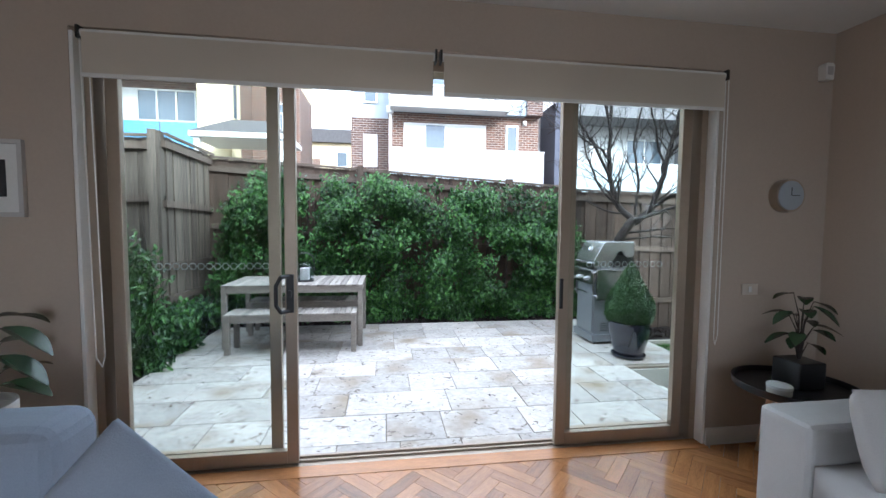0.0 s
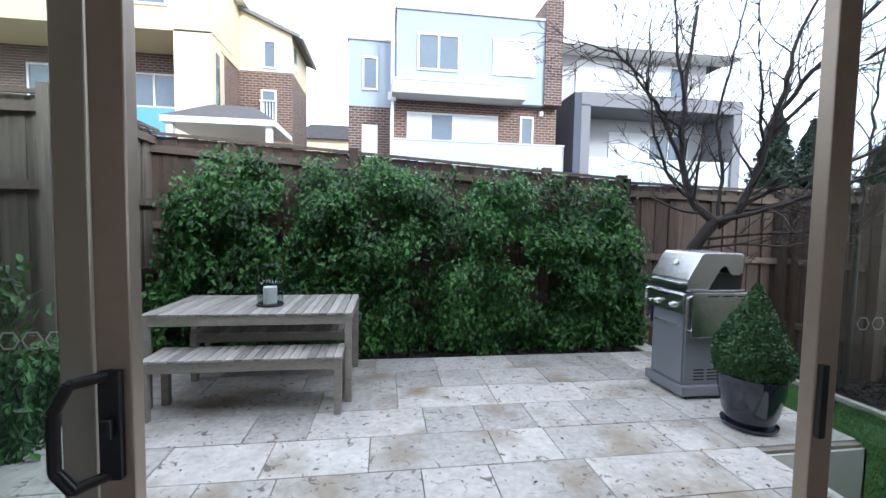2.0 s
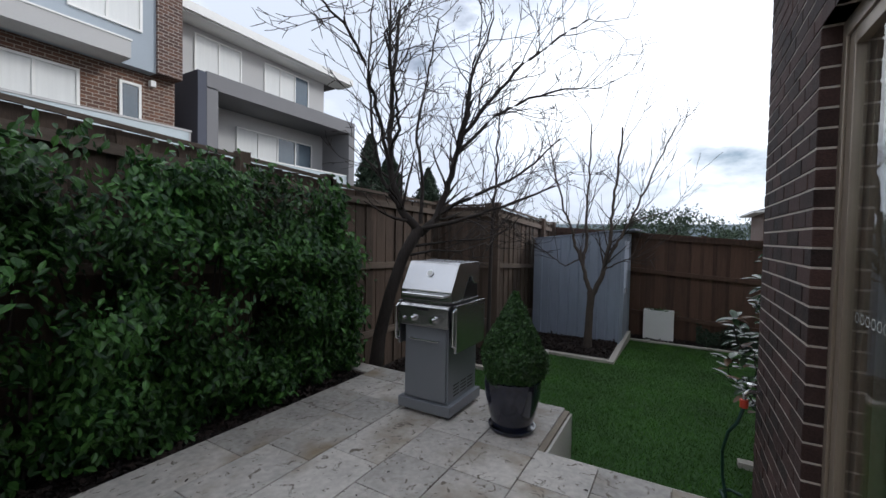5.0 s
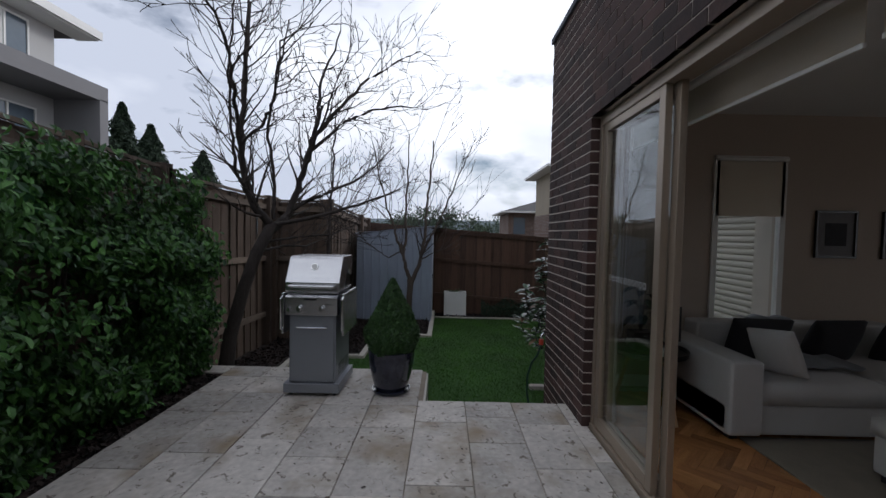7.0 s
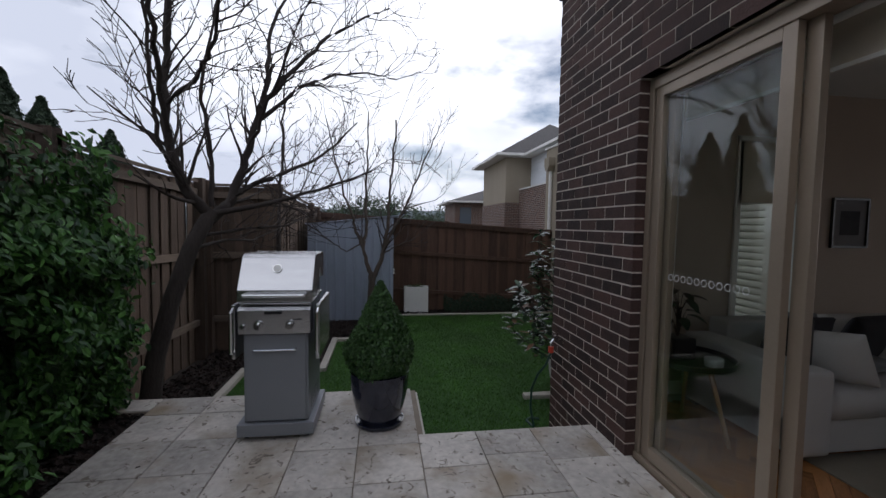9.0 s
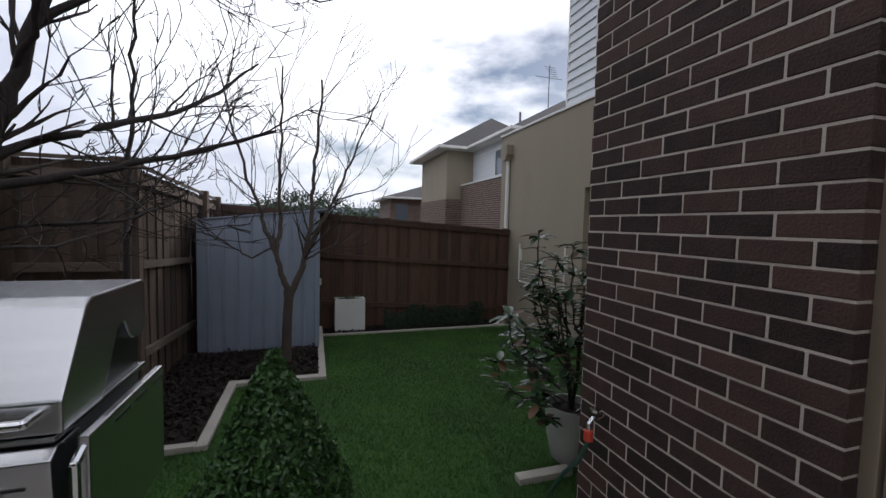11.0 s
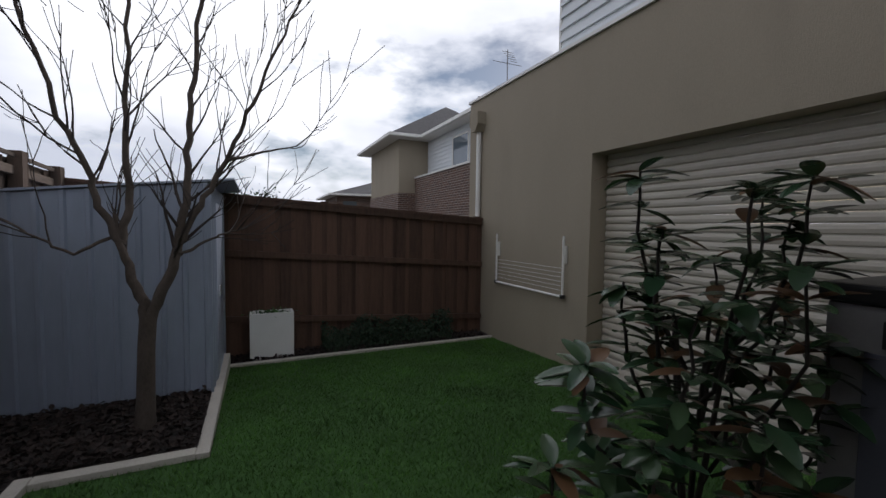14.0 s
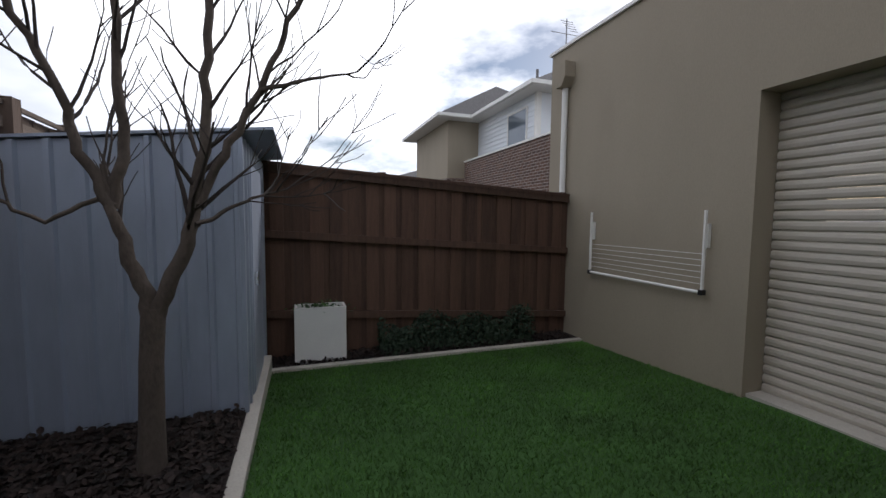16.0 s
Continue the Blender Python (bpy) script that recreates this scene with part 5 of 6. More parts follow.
tree("bare_tree", "leafless pale-barked tree with twin trunks beside the shed",
     [((6.88, 4.38, -0.42), 0.075), ((6.88, 4.37, -0.1), 0.062), ((6.88, 4.36, 0.25), 0.058), ((6.88, 4.34, 0.55), 0.058)],
     [(0.045, ((6.88, 4.345, 0.50), (6.87, 4.43, 0.80), (6.87, 4.50, 1.08), (6.87, 4.53, 1.3))),
      (0.045, ((6.88, 4.34, 0.50), (6.89, 4.22, 0.78), (6.90, 4.13, 1.05), (6.90, 4.08, 1.4), (6.92, 4.06, 1.9), (6.93, 4.0, 2.5), (6.95, 3.95, 3.3))),
      (0.030, ((6.87, 4.50, 1.08), (6.86, 4.60, 1.3), (6.86, 4.67, 1.55), (6.80, 4.80, 1.95), (6.76, 4.95, 2.5), (6.75, 5.1, 3.2))),
      (0.032, ((6.87, 4.50, 1.08), (6.88, 4.44, 1.4), (6.88, 4.46, 1.9), (6.9, 4.44, 2.5), (6.92, 4.42, 3.4))),
      (0.026, ((6.90, 4.11, 1.1), (6.90, 3.95, 1.45), (6.90, 3.80, 1.75), (6.90, 3.62, 2.15), (6.88, 3.45, 2.6), (6.86, 3.2, 3.2))),
      (0.014, ((6.89, 4.14, 0.98), (6.9, 3.98, 1.08), (6.9, 3.82, 1.16), (6.9, 3.66, 1.2))),
      (0.014, ((6.88, 4.52, 1.15), (6.86, 4.78, 1.0), (6.82, 5.0, 1.15), (6.8, 5.25, 1.35))),
      (0.014, ((6.90, 3.80, 1.75), (6.9, 3.5, 1.85), (6.9, 3.25, 1.92)))],
     M_BARK_P, depth=2, kids=(3, 5), spread=0.6, wob=0.30, up=0.30, first_twig=8, reach=(0.3, 0.9))

tree("bare_tree", "slim leafless young tree against the back fence",
     [((5.38, 5.55, -0.4), 0.035), ((5.40, 5.55, 0.6), 0.03), ((5.38, 5.53, 1.4), 0.026)],
     [(0.024, ((5.38, 5.53, 1.35), (5.40, 5.50, 2.0), (5.38, 5.47, 2.8), (5.43, 5.42, 3.6))),
      (0.012, ((5.38, 5.53, 1.3), (5.15, 5.4, 1.5), (4.85, 5.25, 1.7))),
      (0.012, ((5.38, 5.52, 1.5), (5.65, 5.3, 1.9), (5.95, 5.15, 2.4)))],
     M_BARK, depth=3, kids=(2, 3), spread=0.65)

# magnolia in a pale pot
mp_ = thing("stoneware_pot", (4.10, 2.03, -0.42), 0, "tall pale grey planter beside the brick corner", "plant pot")
part("pot", lathe([(0.13, 0.0), (0.15, 0.02), (0.19, 0.20), (0.205, 0.38), (0.20, 0.46), (0.185, 0.46), (0.18, 0.40), (0, 0.40)], 32), M_POT_G, mp_, smooth=True)
part("soil", lathe([(0.178, 0.401), (0.10, 0.415), (0, 0.418)], 18), M_SOIL, mp_)
mg = thing("magnolia", (4.10, 2.03, -0.02), 0, "potted magnolia with glossy leaves and bronze undersides", "shrub")
chains, whorls = [], []
rm = random.Random(23)
for i in range(26):
    f = (i + 0.5) / 26
    a = 2.4 * i
    rise = 0.30 + 1.18 * f ** 0.9
    out = (0.55 - 0.22 * f) * rm.uniform(0.65, 1.1)
    end = Vector((-0.16 + 0.60 * out * math.cos(a), 0.24 * (1 - f * 0.6) + 0.92 * out * math.sin(a), rise + rm.uniform(-0.06, 0.06)))
    root = Vector((rm.uniform(-0.03, 0.03), rm.uniform(-0.03, 0.03), 0.0)) + Vector((end.x * 0.25, end.y * 0.25, max(0.0, rise - 0.5) * 0.8))
    ch = []
    for k in range(8):
        v = k / 7
        p = root.lerp(end, v) + Vector((end.x, end.y, 0)) * 0.28 * math.sin(math.pi * v) + Vector((rm.gauss(0, 0.008), rm.gauss(0, 0.008), 0))
        ch.append((p, 0.009 - 0.005 * v))
    chains.append(ch)
    d = (ch[-1][0] - ch[-3][0]).normalized()
    whorls.append((ch[-1][0], d, rm.randint(9, 12), 1.0))
    for k in (2, 3, 4, 5, 6):
        whorls.append((ch[k][0], d, 4, 0.92))
for k in range(4):
    a = 1.7 * k
    chains.append([(Vector((0, 0, -0.03)), 0.014), (Vector((0.05 * math.cos(a), 0.06 * math.sin(a), 0.35)), 0.011), (Vector((-0.06 + 0.10 * math.cos(a), 0.08 + 0.14 * math.sin(a), 0.95)), 0.007)])
for c_ in chains:
    tubes("branch", [c_], M_BARK, mg, 6)


def blade(vs, fs, p, d, n, length, width):
    """One broad leaf: an ellipse folded along its midrib and bowed at the tip."""
    sd_ = d.cross(n).normalized()
    b0 = len(vs)
    for k in range(6):
        v = k / 5
        wd = width * math.sin(math.pi * (0.06 + 0.90 * v)) ** 0.75
        m_ = p + d * (length * v) - n * (length * 0.16 * v * v)
        vs.extend((m_ - sd_ * wd + n * wd * 0.28, m_, m_ + sd_ * wd + n * wd * 0.28))
        if k:
            o = b0 + 3 * k
            fs.extend(((o - 3, o - 2, o + 1, o), (o - 2, o - 1, o + 2, o + 1)))


green, bronze = ([], []), ([], [])
for p, d, count, size in whorls:
    u = d.orthogonal().normalized()
    w = d.cross(u)
    for k in range(count):
        a = 2 * math.pi * k / count + rm.uniform(-0.4, 0.4)
        r_ = u * math.cos(a) + w * math.sin(a)
        ld = (r_ + d * rm.uniform(-0.1, 0.6) + Vector((0, 0, rm.uniform(-0.4, 0.15)))).normalized()
        ln = (d - ld * d.dot(ld)).normalized()
        tgt = bronze if rm.random() < 0.13 else green
        blade(*tgt, p - d * rm.uniform(0, 0.05), ld, ln, size * rm.uniform(0.10, 0.165), rm.uniform(0.022, 0.032))
raw("leaves", [tuple(v) for v in green[0]], green[1], M_MAG, mg, smooth=True)
raw("bronze_leaves", [tuple(v) for v in bronze[0]], bronze[1], M_MAG_B, mg, "rusty bronze undersides", smooth=True)

# hot water unit on the brick side wall
hw = thing("hot_water_unit", (3.255, 1.50, -0.42), 0, "tall grey hot water unit with dark cap against brick wall", "water heater")
part("body", boxes((0.0, 0.50, 0.0, 0.43, 0.05, 1.44)), M_MGREY, hw, bevel=0.02)
part("cap", boxes((-0.0, 0.515, -0.015, 0.445, 1.44, 1.50)), M_BLACK, hw, bevel=0.012)
part("base", boxes((0.0, 0.52, -0.02, 0.45, 0.0, 0.05)), M_KERB, hw, bevel=0.005)
part("panel", boxes((0.10, 0.40, 0.43, 0.437, 0.85, 1.30)), M_CHAR, hw, bevel=0.003)
part("flue_grille", boxes((0.14, 0.36, 0.437, 0.445, 1.32, 1.40)), M_BLACK, hw)

# white planter at the end fence
wp = thing("white_planter", (8.86, 3.13, -0.55), 0, "square white planter box beside the shed", "planter")
part("body", boxes((0, 0.03, 0, 0.54, 0, 0.62), (0.24, 0.27, 0, 0.54, 0, 0.62), (0.03, 0.24, 0, 0.03, 0, 0.62), (0.03, 0.24, 0.51, 0.54, 0, 0.62), (0.03, 0.24, 0.03, 0.51, 0.0, 0.55)), M_WHITE, wp, bevel=0.004)
so = thing("small_plant", (9.0, 3.4, 0.0), 0, "small dark plant in the white planter", "plant")
leaf_cloud("leaves", rg.normal(0, 1, (160, 3)) * [0.05, 0.12, 0.03] + [0, 0, 0.05], np.tile([0, 0, 1.0], (160, 1)), 0.05, M_HEDGE, so)


def conifer(name, at, h, r, n, label):
    t = thing(name, at, 0, label, "tree")
    tubes("trunk", [[(Vector((0, 0, 0)), r * 0.07), (Vector((0, 0, h * 0.97)), r * 0.015)]], M_BARK, t, 8)
    z = rg.uniform(0.08, 1, n)
    tier = 0.70 + 0.30 * np.abs(np.sin(z * 23))
    a = rg.uniform(0, 2 * math.pi, n)
    arm = 0.72 + 0.16 * np.sin(a * 5 + z * 31) + 0.14 * np.sin(a * 9 - z * 57)
    q = (1 - z) ** 0.85 * r * tier * arm * np.sqrt(rg.uniform(0.15, 1, n)) + 0.05
    P = np.stack([q * np.cos(a), q * np.sin(a), z * h - q * 0.18], 1)
    leaf_cloud("crown", P, np.stack([np.cos(a), np.sin(a), np.full(n, 0.6)], 1), h * 0.036, M_CONIFER, t, droop=-0.4, aspect=0.35, spread=0.6)
    return t


conifer("conifer", (19.6, 20, -0.7), 8.4, 3.0, 10000, "tall dark green conifer behind the houses")
conifer("conifer", (23.0, 21, -0.7), 8.2, 3.6, 11000, "tall dark green conifer behind the houses")
conifer("conifer", (26.5, 20, -0.7), 7.4, 4.0, 11000, "dark green conifer beyond the back fence")
for i, (x, y, h, r) in enumerate(((70, 3.5, 6.5, 4.5), (76, 9, 7, 5), (84, -4, 5.2, 5), (90, 16, 6, 6), (95, -12, 5.5, 6), (66, 26, 6, 5))):
    ft = thing("far_tree", (x, y, -0.8), 0, "distant green tree on the skyline", "tree")
    tubes("trunk", [[(Vector((0, 0, 0)), 0.3), (Vector((0, 0, h * 0.6)), 0.15)]], M_BARK, ft, 6)
    k = rg.normal(0, 1, (14, 3)) * [r * 0.45, r * 0.45, h * 0.13] + [0, 0, h * 0.68]
    P = (k[:, None, :] + rg.normal(0, 1, (14, 110, 3)) * [r * 0.2, r * 0.2, h * 0.09]).reshape(-1, 3)
    leaf_cloud("crown", P, np.tile([-0.5, 0, 1.0], (len(P), 1)), 0.5, M_FARTREE, ft, spread=0.9)

# tap and hose on the brick corner
tp = thing("garden_tap", (3.05, 2.595, 0.44), 0, "brass garden tap with a red hose fitting", "tap")
part("spout", rods(0.013, (0, -0.005, 0.05), (0, 0.06, 0.05), (0, 0.085, 0.02), (0, 0.085, -0.01), seg=10), M_CHROME, tp, smooth=True)
part("wheel", rod(bmesh.new(), (0, 0.05, 0.085), (0, 0.05, 0.10), 0.028, seg=12), M_CHROME, tp, smooth=True)
part("connector", rod(bmesh.new(), (0, 0.085, -0.012), (0, 0.085, -0.065), 0.024, seg=12), M_RED, tp, "red plastic hose connector", smooth=True)
hs = thing("garden_hose", (3.05, 2.68, 0.37), 0, "dark green garden hose hanging from the tap", "hose")
part("hose", rods(0.011, (0, 0, 0), (0.03, 0.03, -0.12), (0.10, 0.07, -0.22), (0.2, 0.09, -0.40), (0.24, 0.08, -0.60), (0.22, 0.05, -0.78), seg=8), M_TEAL, hs, smooth=True)
part("hose", rods(0.011, (0.22, 0.05, -0.78), (0.34, 0.08, -0.775), (0.40, 0.02, -0.775), (0.36, -0.06, -0.775), seg=8), M_TEAL, hs, smooth=True)

# ---- furniture in the room ----


def cushion(name, parent, at, size, material, rot=(0, 0, 0), puff=0.5, label=""):
    """A soft block, full in the middle and thin at its seams."""
    bm = bmesh.new()
    bmesh.ops.create_grid(bm, x_segments=14, y_segments=14, size=0.5)
    top = bm.verts[:]
    verts = [(v.co.x, v.co.y) for v in top]
    bm.free()
    g = 15
    vs, fs = [], []
    for s in (1, -1):
        for x, y in verts:
            e = (1 - abs(2 * x) ** 3) * (1 - abs(2 * y) ** 3)
            vs.append(Matrix.LocRotScale(at, Euler([radians(a) for a in rot]), None) @ Vector((x * size[0], y * size[1], s * size[2] * 0.5 * (1 - puff + puff * max(0, e) ** 0.5))))
    off_ = len(verts)
    for i in range(g - 1):
        for j in range(g - 1):
            a = i * g + j
            fs.append((a, a + 1, a + g + 1, a + g))
            fs.append((off_ + a, off_ + a + g, off_ + a + g + 1, off_ + a + 1))
    rim = [j for j in range(g)] + [i * g + g - 1 for i in range(1, g)] + [(g - 1) * g + j for j in range(g - 2, -1, -1)] + [i * g for i in range(g - 2, 0, -1)]
    for a, b in zip(rim, rim[1:] + rim[:1]):
        fs.append((a, off_ + a, off_ + b, b))
    return raw(name, [tuple(v) for v in vs], fs, material, parent, label, smooth=True)


sf = thing("sofa", (1.74, -0.65, FZ), 0, "pale grey linen sofa with loose cushions against the wall", "sofa")
part("base", boxes((0.04, 1.0, 0.02, 2.30, 0.06, 0.28)), M_LINEN, sf, bevel=0.015)
part("armrest", boxes((0.0, 1.0, 2.06, 2.30, 0.06, 0.60)), M_LINEN, sf, bevel=0.035, seg=3)
part("armrest", boxes((0.0, 1.0, 0.0, 0.24, 0.06, 0.60)), M_LINEN, sf, bevel=0.035, seg=3)
part("backrest", boxes((0.80, 1.02, 0.245, 2.055, 0.06, 0.72)), M_LINEN, sf, bevel=0.035, seg=3)
for y in (0.70, 1.60):
    cushion("seat_cushion", sf, (0.42, y, 0.36), (0.80, 0.90, 0.20), M_LINEN, puff=0.25)
for x in (0.1, 0.9):
    for y in (0.1, 2.2):
        part("foot", boxes((x, x + 0.06, y - 0.03, y + 0.03, 0, 0.06)), M_BLACK, sf)
for y, m_, lab in ((1.68, M_NAVY, "dark square cushion leaning by the sofa arm"), (1.05, M_NAVY, "dark square cushion on the sofa"), (0.42, M_NAVY, "dark square cushion on the sofa")):
    c = thing("scatter_cushion", (1.74, -0.65, FZ), 0, lab, "cushion", "sofa cushions")
    cushion("cushion", c, (0.60, y, 0.60), (0.44, 0.46, 0.17), m_, (0, 68, random.uniform(-8, 8)), 0.85)
c = thing("scatter_cushion", (1.74, -0.65, FZ), 0, "pale grey square cushion against the sofa arm", "cushion", "sofa cushions")
cushion("cushion", c, (0.14, 1.88, 0.64), (0.34, 0.34, 0.14), M_LINEN, (72, 8, 12), 0.85)
sl_ = thing("sofa", (-2.45, 0.55, FZ), 0, "blue-grey linen sofa with its back to the garden door", "sofa")
part("backrest", boxes((0.0, 1.50, 0.72, 0.97, 0.08, 0.82)), M_BLUELINEN, sl_, bevel=0.09, seg=5)
part("armrest", boxes((0.0, 0.22, 0.0, 0.715, 0.08, 0.60)), M_BLUELINEN, sl_, bevel=0.06, seg=3)
part("base", boxes((0.225, 1.88, 0.02, 0.715, 0.08, 0.28)), M_BLUELINEN, sl_, bevel=0.015)
cushion("seat_cushion", sl_, (1.05, 0.36, 0.36), (1.60, 0.68, 0.17), M_BLUELINEN, puff=0.3)
for x in (0.1, 1.42):
    for y in (0.1, 0.66):
        part("foot", boxes((x - 0.03, x + 0.03, y - 0.03, y + 0.03, 0, 0.08)), M_BLACK, sl_)
c = thing("scatter_cushion", (-2.45, 0.55, FZ), 0, "grey-blue square cushion leaning on the sofa back", "cushion", "sofa cushions")
cushion("cushion", c, (1.77, 0.57, 0.665), (0.34, 0.34, 0.14), M_BLUELINEN, (80, 40, -8), 0.85)
rug = thing("rug", (0, 0, 0), 0, "beige wool rug on the parquet", "rug")
part("woven_body", boxes((-1.0, 1.85, -2.2, 1.50, FZ, FZ + 0.012)), M_RUG, rug, bevel=0.004)
th_ = thing("throw_blanket", (1.74, -0.65, FZ), 0, "grey knitted throw draped over the sofa back and seat", "blanket")
vs_, fs_ = [], []
for i in range(13):
    for j in range(19):
        u_, v_ = i / 12, j / 18
        run = v_ * 1.02
        if run < 0.12:
            px_, pz_ = 0.98 - run, 0.735
        elif run < 0.42:
            px_, pz_ = 0.86 - 0.12 * (run - 0.12), 0.735 - (run - 0.12) * 0.80
        else:
            px_, pz_ = 0.82 - (run - 0.42), 0.497 - 0.05 * max(0.0, run - 0.8)
        vs_.append((px_ - 0.02 * math.sin(9 * u_), 1.18 + 0.42 * u_ + 0.10 * v_ * (u_ - 0.5), pz_ + 0.012 * math.sin(14 * u_ + 3 * v_) + 0.008))
        if i and j:
            o_ = i * 19 + j
            fs_.append((o_, o_ - 1, o_ - 20, o_ - 19))
cloth_ = raw("cloth", vs_, fs_, M_THROW, th_, smooth=True)
thick = cloth_.modifiers.new("thickness", "SOLIDIFY")
thick.thickness = 0.012
ot = thing("ottoman", (0.75, 0.45, FZ + 0.013), 0, "pale grey linen ottoman on the rug", "ottoman")
part("body", boxes((0, 0.60, 0, 0.60, 0.05, 0.28)), M_LINEN, ot, bevel=0.02)
cushion("cushion_top", ot, (0.30, 0.30, 0.33), (0.62, 0.62, 0.14), M_LINEN, puff=0.3)
part("plinth", boxes((0.03, 0.57, 0.03, 0.57, 0, 0.05)), M_BLACK, ot)
st = thing("side_table", (2.30, 1.96, FZ), 0, "round black tray table on splayed oak legs", "side table")
part("tray", lathe([(0.26, 0.50), (0.295, 0.505), (0.30, 0.545), (0.29, 0.545), (0.285, 0.515), (0, 0.515)], 36), M_BLACK, st, smooth=True)
for a in (80, 200, 320):
    part("leg", rod(bmesh.new(), (0.30 * math.cos(radians(a)) * 1.05, 0.27 * math.sin(radians(a)), 0), (0.15 * math.cos(radians(a)), 0.15 * math.sin(radians(a)), 0.50), 0.012, 0.018, seg=10), M_OAK, st, "pale oak", smooth=True)
tn = thing("tin", (2.13, 1.90, FZ + 0.516), 0, "small round pale tin on the side table", "tin")
part("body", lathe([(0.055, 0), (0.057, 0.005), (0.057, 0.035), (0, 0.035)], 24), M_LGREY, tn, smooth=True)
part("lid", lathe([(0.059, 0.0352), (0.059, 0.05), (0.054, 0.054), (0, 0.054)], 24), M_FROST, tn, smooth=True)


def house_plant(at, label, pot_mat, r, h, leaves, size, square, seed):
    p = thing("plant_pot", at, 0, label, "plant pot")
    if square:
        part("pot", boxes((-r, r, -r, r, 0, h)), pot_mat, p, bevel=0.01)
    else:
        part("pot", lathe([(r * 0.8, 0), (r, 0.03), (r, h), (r * 0.93, h), (r * 0.92, h - 0.03), (0, h - 0.03)], 28), pot_mat, p, smooth=True)
    q = thing("house_plant", (at[0], at[1], at[2] + h - 0.02), 0, "broad-leaved dark green house plant in a pot", "plant")
    rnd_ = random.Random(seed)
    ch, vs, fs = [], [], []
    reach_ = 0.45 if square else 1.0
    for i in range(leaves):
        a = 2 * math.pi * i / leaves * 2.4
        z = 0.06 + 0.30 * i / leaves
        tip = Vector((math.cos(a) * reach_ * (0.10 + 0.05 * rnd_.random()), math.sin(a) * reach_ * (0.10 + 0.05 * rnd_.random()), z + 0.05))
        ch.append([(Vector((0, 0, 0)), 0.005), (Vector((tip.x * 0.3, tip.y * 0.3, z * 0.8)), 0.004), (tip, 0.002)])
        d = Vector((math.cos(a), math.sin(a), rnd_.uniform(-0.5, 0.2))).normalized()
        s = d.cross(Vector((0, 0, 1))).normalized()
        up_ = s.cross(d)
        b0 = len(vs)
        for k in range(7):
            f = k / 6
            wd = size * 0.30 * math.sin(math.pi * min(0.98, f * 0.93 + 0.05)) ** 0.8
            c_ = tip + d * size * f - Vector((0, 0, size * 0.35 * f * f))
            vs += [c_ - s * wd + up_ * wd * 0.3, c_, c_ + s * wd + up_ * wd * 0.3]
            if k:
                o = b0 + 3 * k
                fs += [(o - 3, o - 2, o + 1, o), (o - 2, o - 1, o + 2, o + 1)]
    tubes("stems", ch, M_TWIG, q, 6)
    raw("leaves", [tuple(v) for v in vs], fs, M_MAG, q, smooth=True)


house_plant((2.36, 2.0, FZ + 0.516), "black square pot on the side table", M_BLACK, 0.085, 0.15, 16, 0.125, True, 3)
house_plant((-1.78, 1.98, FZ + 0.30), "white round pot on a low stand", M_WHITE, 0.16, 0.32, 12, 0.20, False, 5)
sd = thing("plant_stand", (-1.78, 1.98, FZ), 0, "low pale wooden plant stand", "plant stand")
part("top", lathe([(0.17, 0.27), (0.175, 0.275), (0.175, 0.30), (0, 0.30)], 24), M_OAK, sd)
for a in (45, 135, 225, 315):
    part("leg", rod(bmesh.new(), (0.15 * math.cos(radians(a)), 0.15 * math.sin(radians(a)), 0), (0.13 * math.cos(radians(a)), 0.13 * math.sin(radians(a)), 0.27), 0.014, seg=8), M_OAK, sd)


def picture(at, w, h, rz, label):
    p = thing("framed_picture", at, rz, label, "picture")
    part("frame", boxes((0, w, -0.025, 0, 0, 0.022), (0, w, -0.025, 0, h - 0.022, h), (0, 0.022, -0.025, 0, 0.022, h - 0.022), (w - 0.022, w, -0.025, 0, 0.022, h - 0.022)), M_LGREY if rz == 0 else M_BLACK, p, bevel=0.002)
    part("mount", boxes((0.02, w - 0.02, -0.010, -0.002, 0.02, h - 0.02)), M_PAPER if rz == 0 else M_MGREY, p)
    part("print", boxes((w * 0.24, w * 0.76, -0.013, -0.011, h * 0.26, h * 0.74)), M_INK, p)


picture((-2.11, 2.329, 1.47), 0.34, 0.38, 0, "pale grey framed dark print on the wall")
picture((2.879, 0.10, 1.33), 0.40, 0.46, -90, "dark framed print on the side wall")
picture((2.879, -0.55, 1.33), 0.40, 0.46, -90, "dark framed print on the side wall")
ck = thing("wall_clock", (2.55, 2.329, 1.655), 0, "round chrome wall clock with a silver face", "clock")
bm = bmesh.new()
rod(bm, (0, 0, 0), (0, -0.055, 0), 0.105, seg=36)
part("case", bm, M_ALU, ck, smooth=True)
part("face", rod(bmesh.new(), (0, -0.056, 0), (0, -0.059, 0), 0.092, seg=36), M_GREYR, ck)
part("hand", boxes((-0.002, 0.002, -0.062, -0.060, 0, 0.05)), M_BLACK, ck)
part("hand", boxes((0, 0.06, -0.064, -0.062, -0.002, 0.002)), M_BLACK, ck)
al = thing("alarm_sensor", (2.79, 2.329, 2.44), 0, "small white alarm sensor high in the corner", "sensor")
part("case", prism([(-0.03, -0.05), (0.03, -0.05), (0.035, 0.04), (0.02, 0.055), (-0.02, 0.055), (-0.035, 0.04)], "y", -0.05, 0.0), M_WHITE, al, bevel=0.004)
part("lens", boxes((-0.018, 0.018, -0.054, -0.05, -0.02, 0.03)), M_LGREY, al)
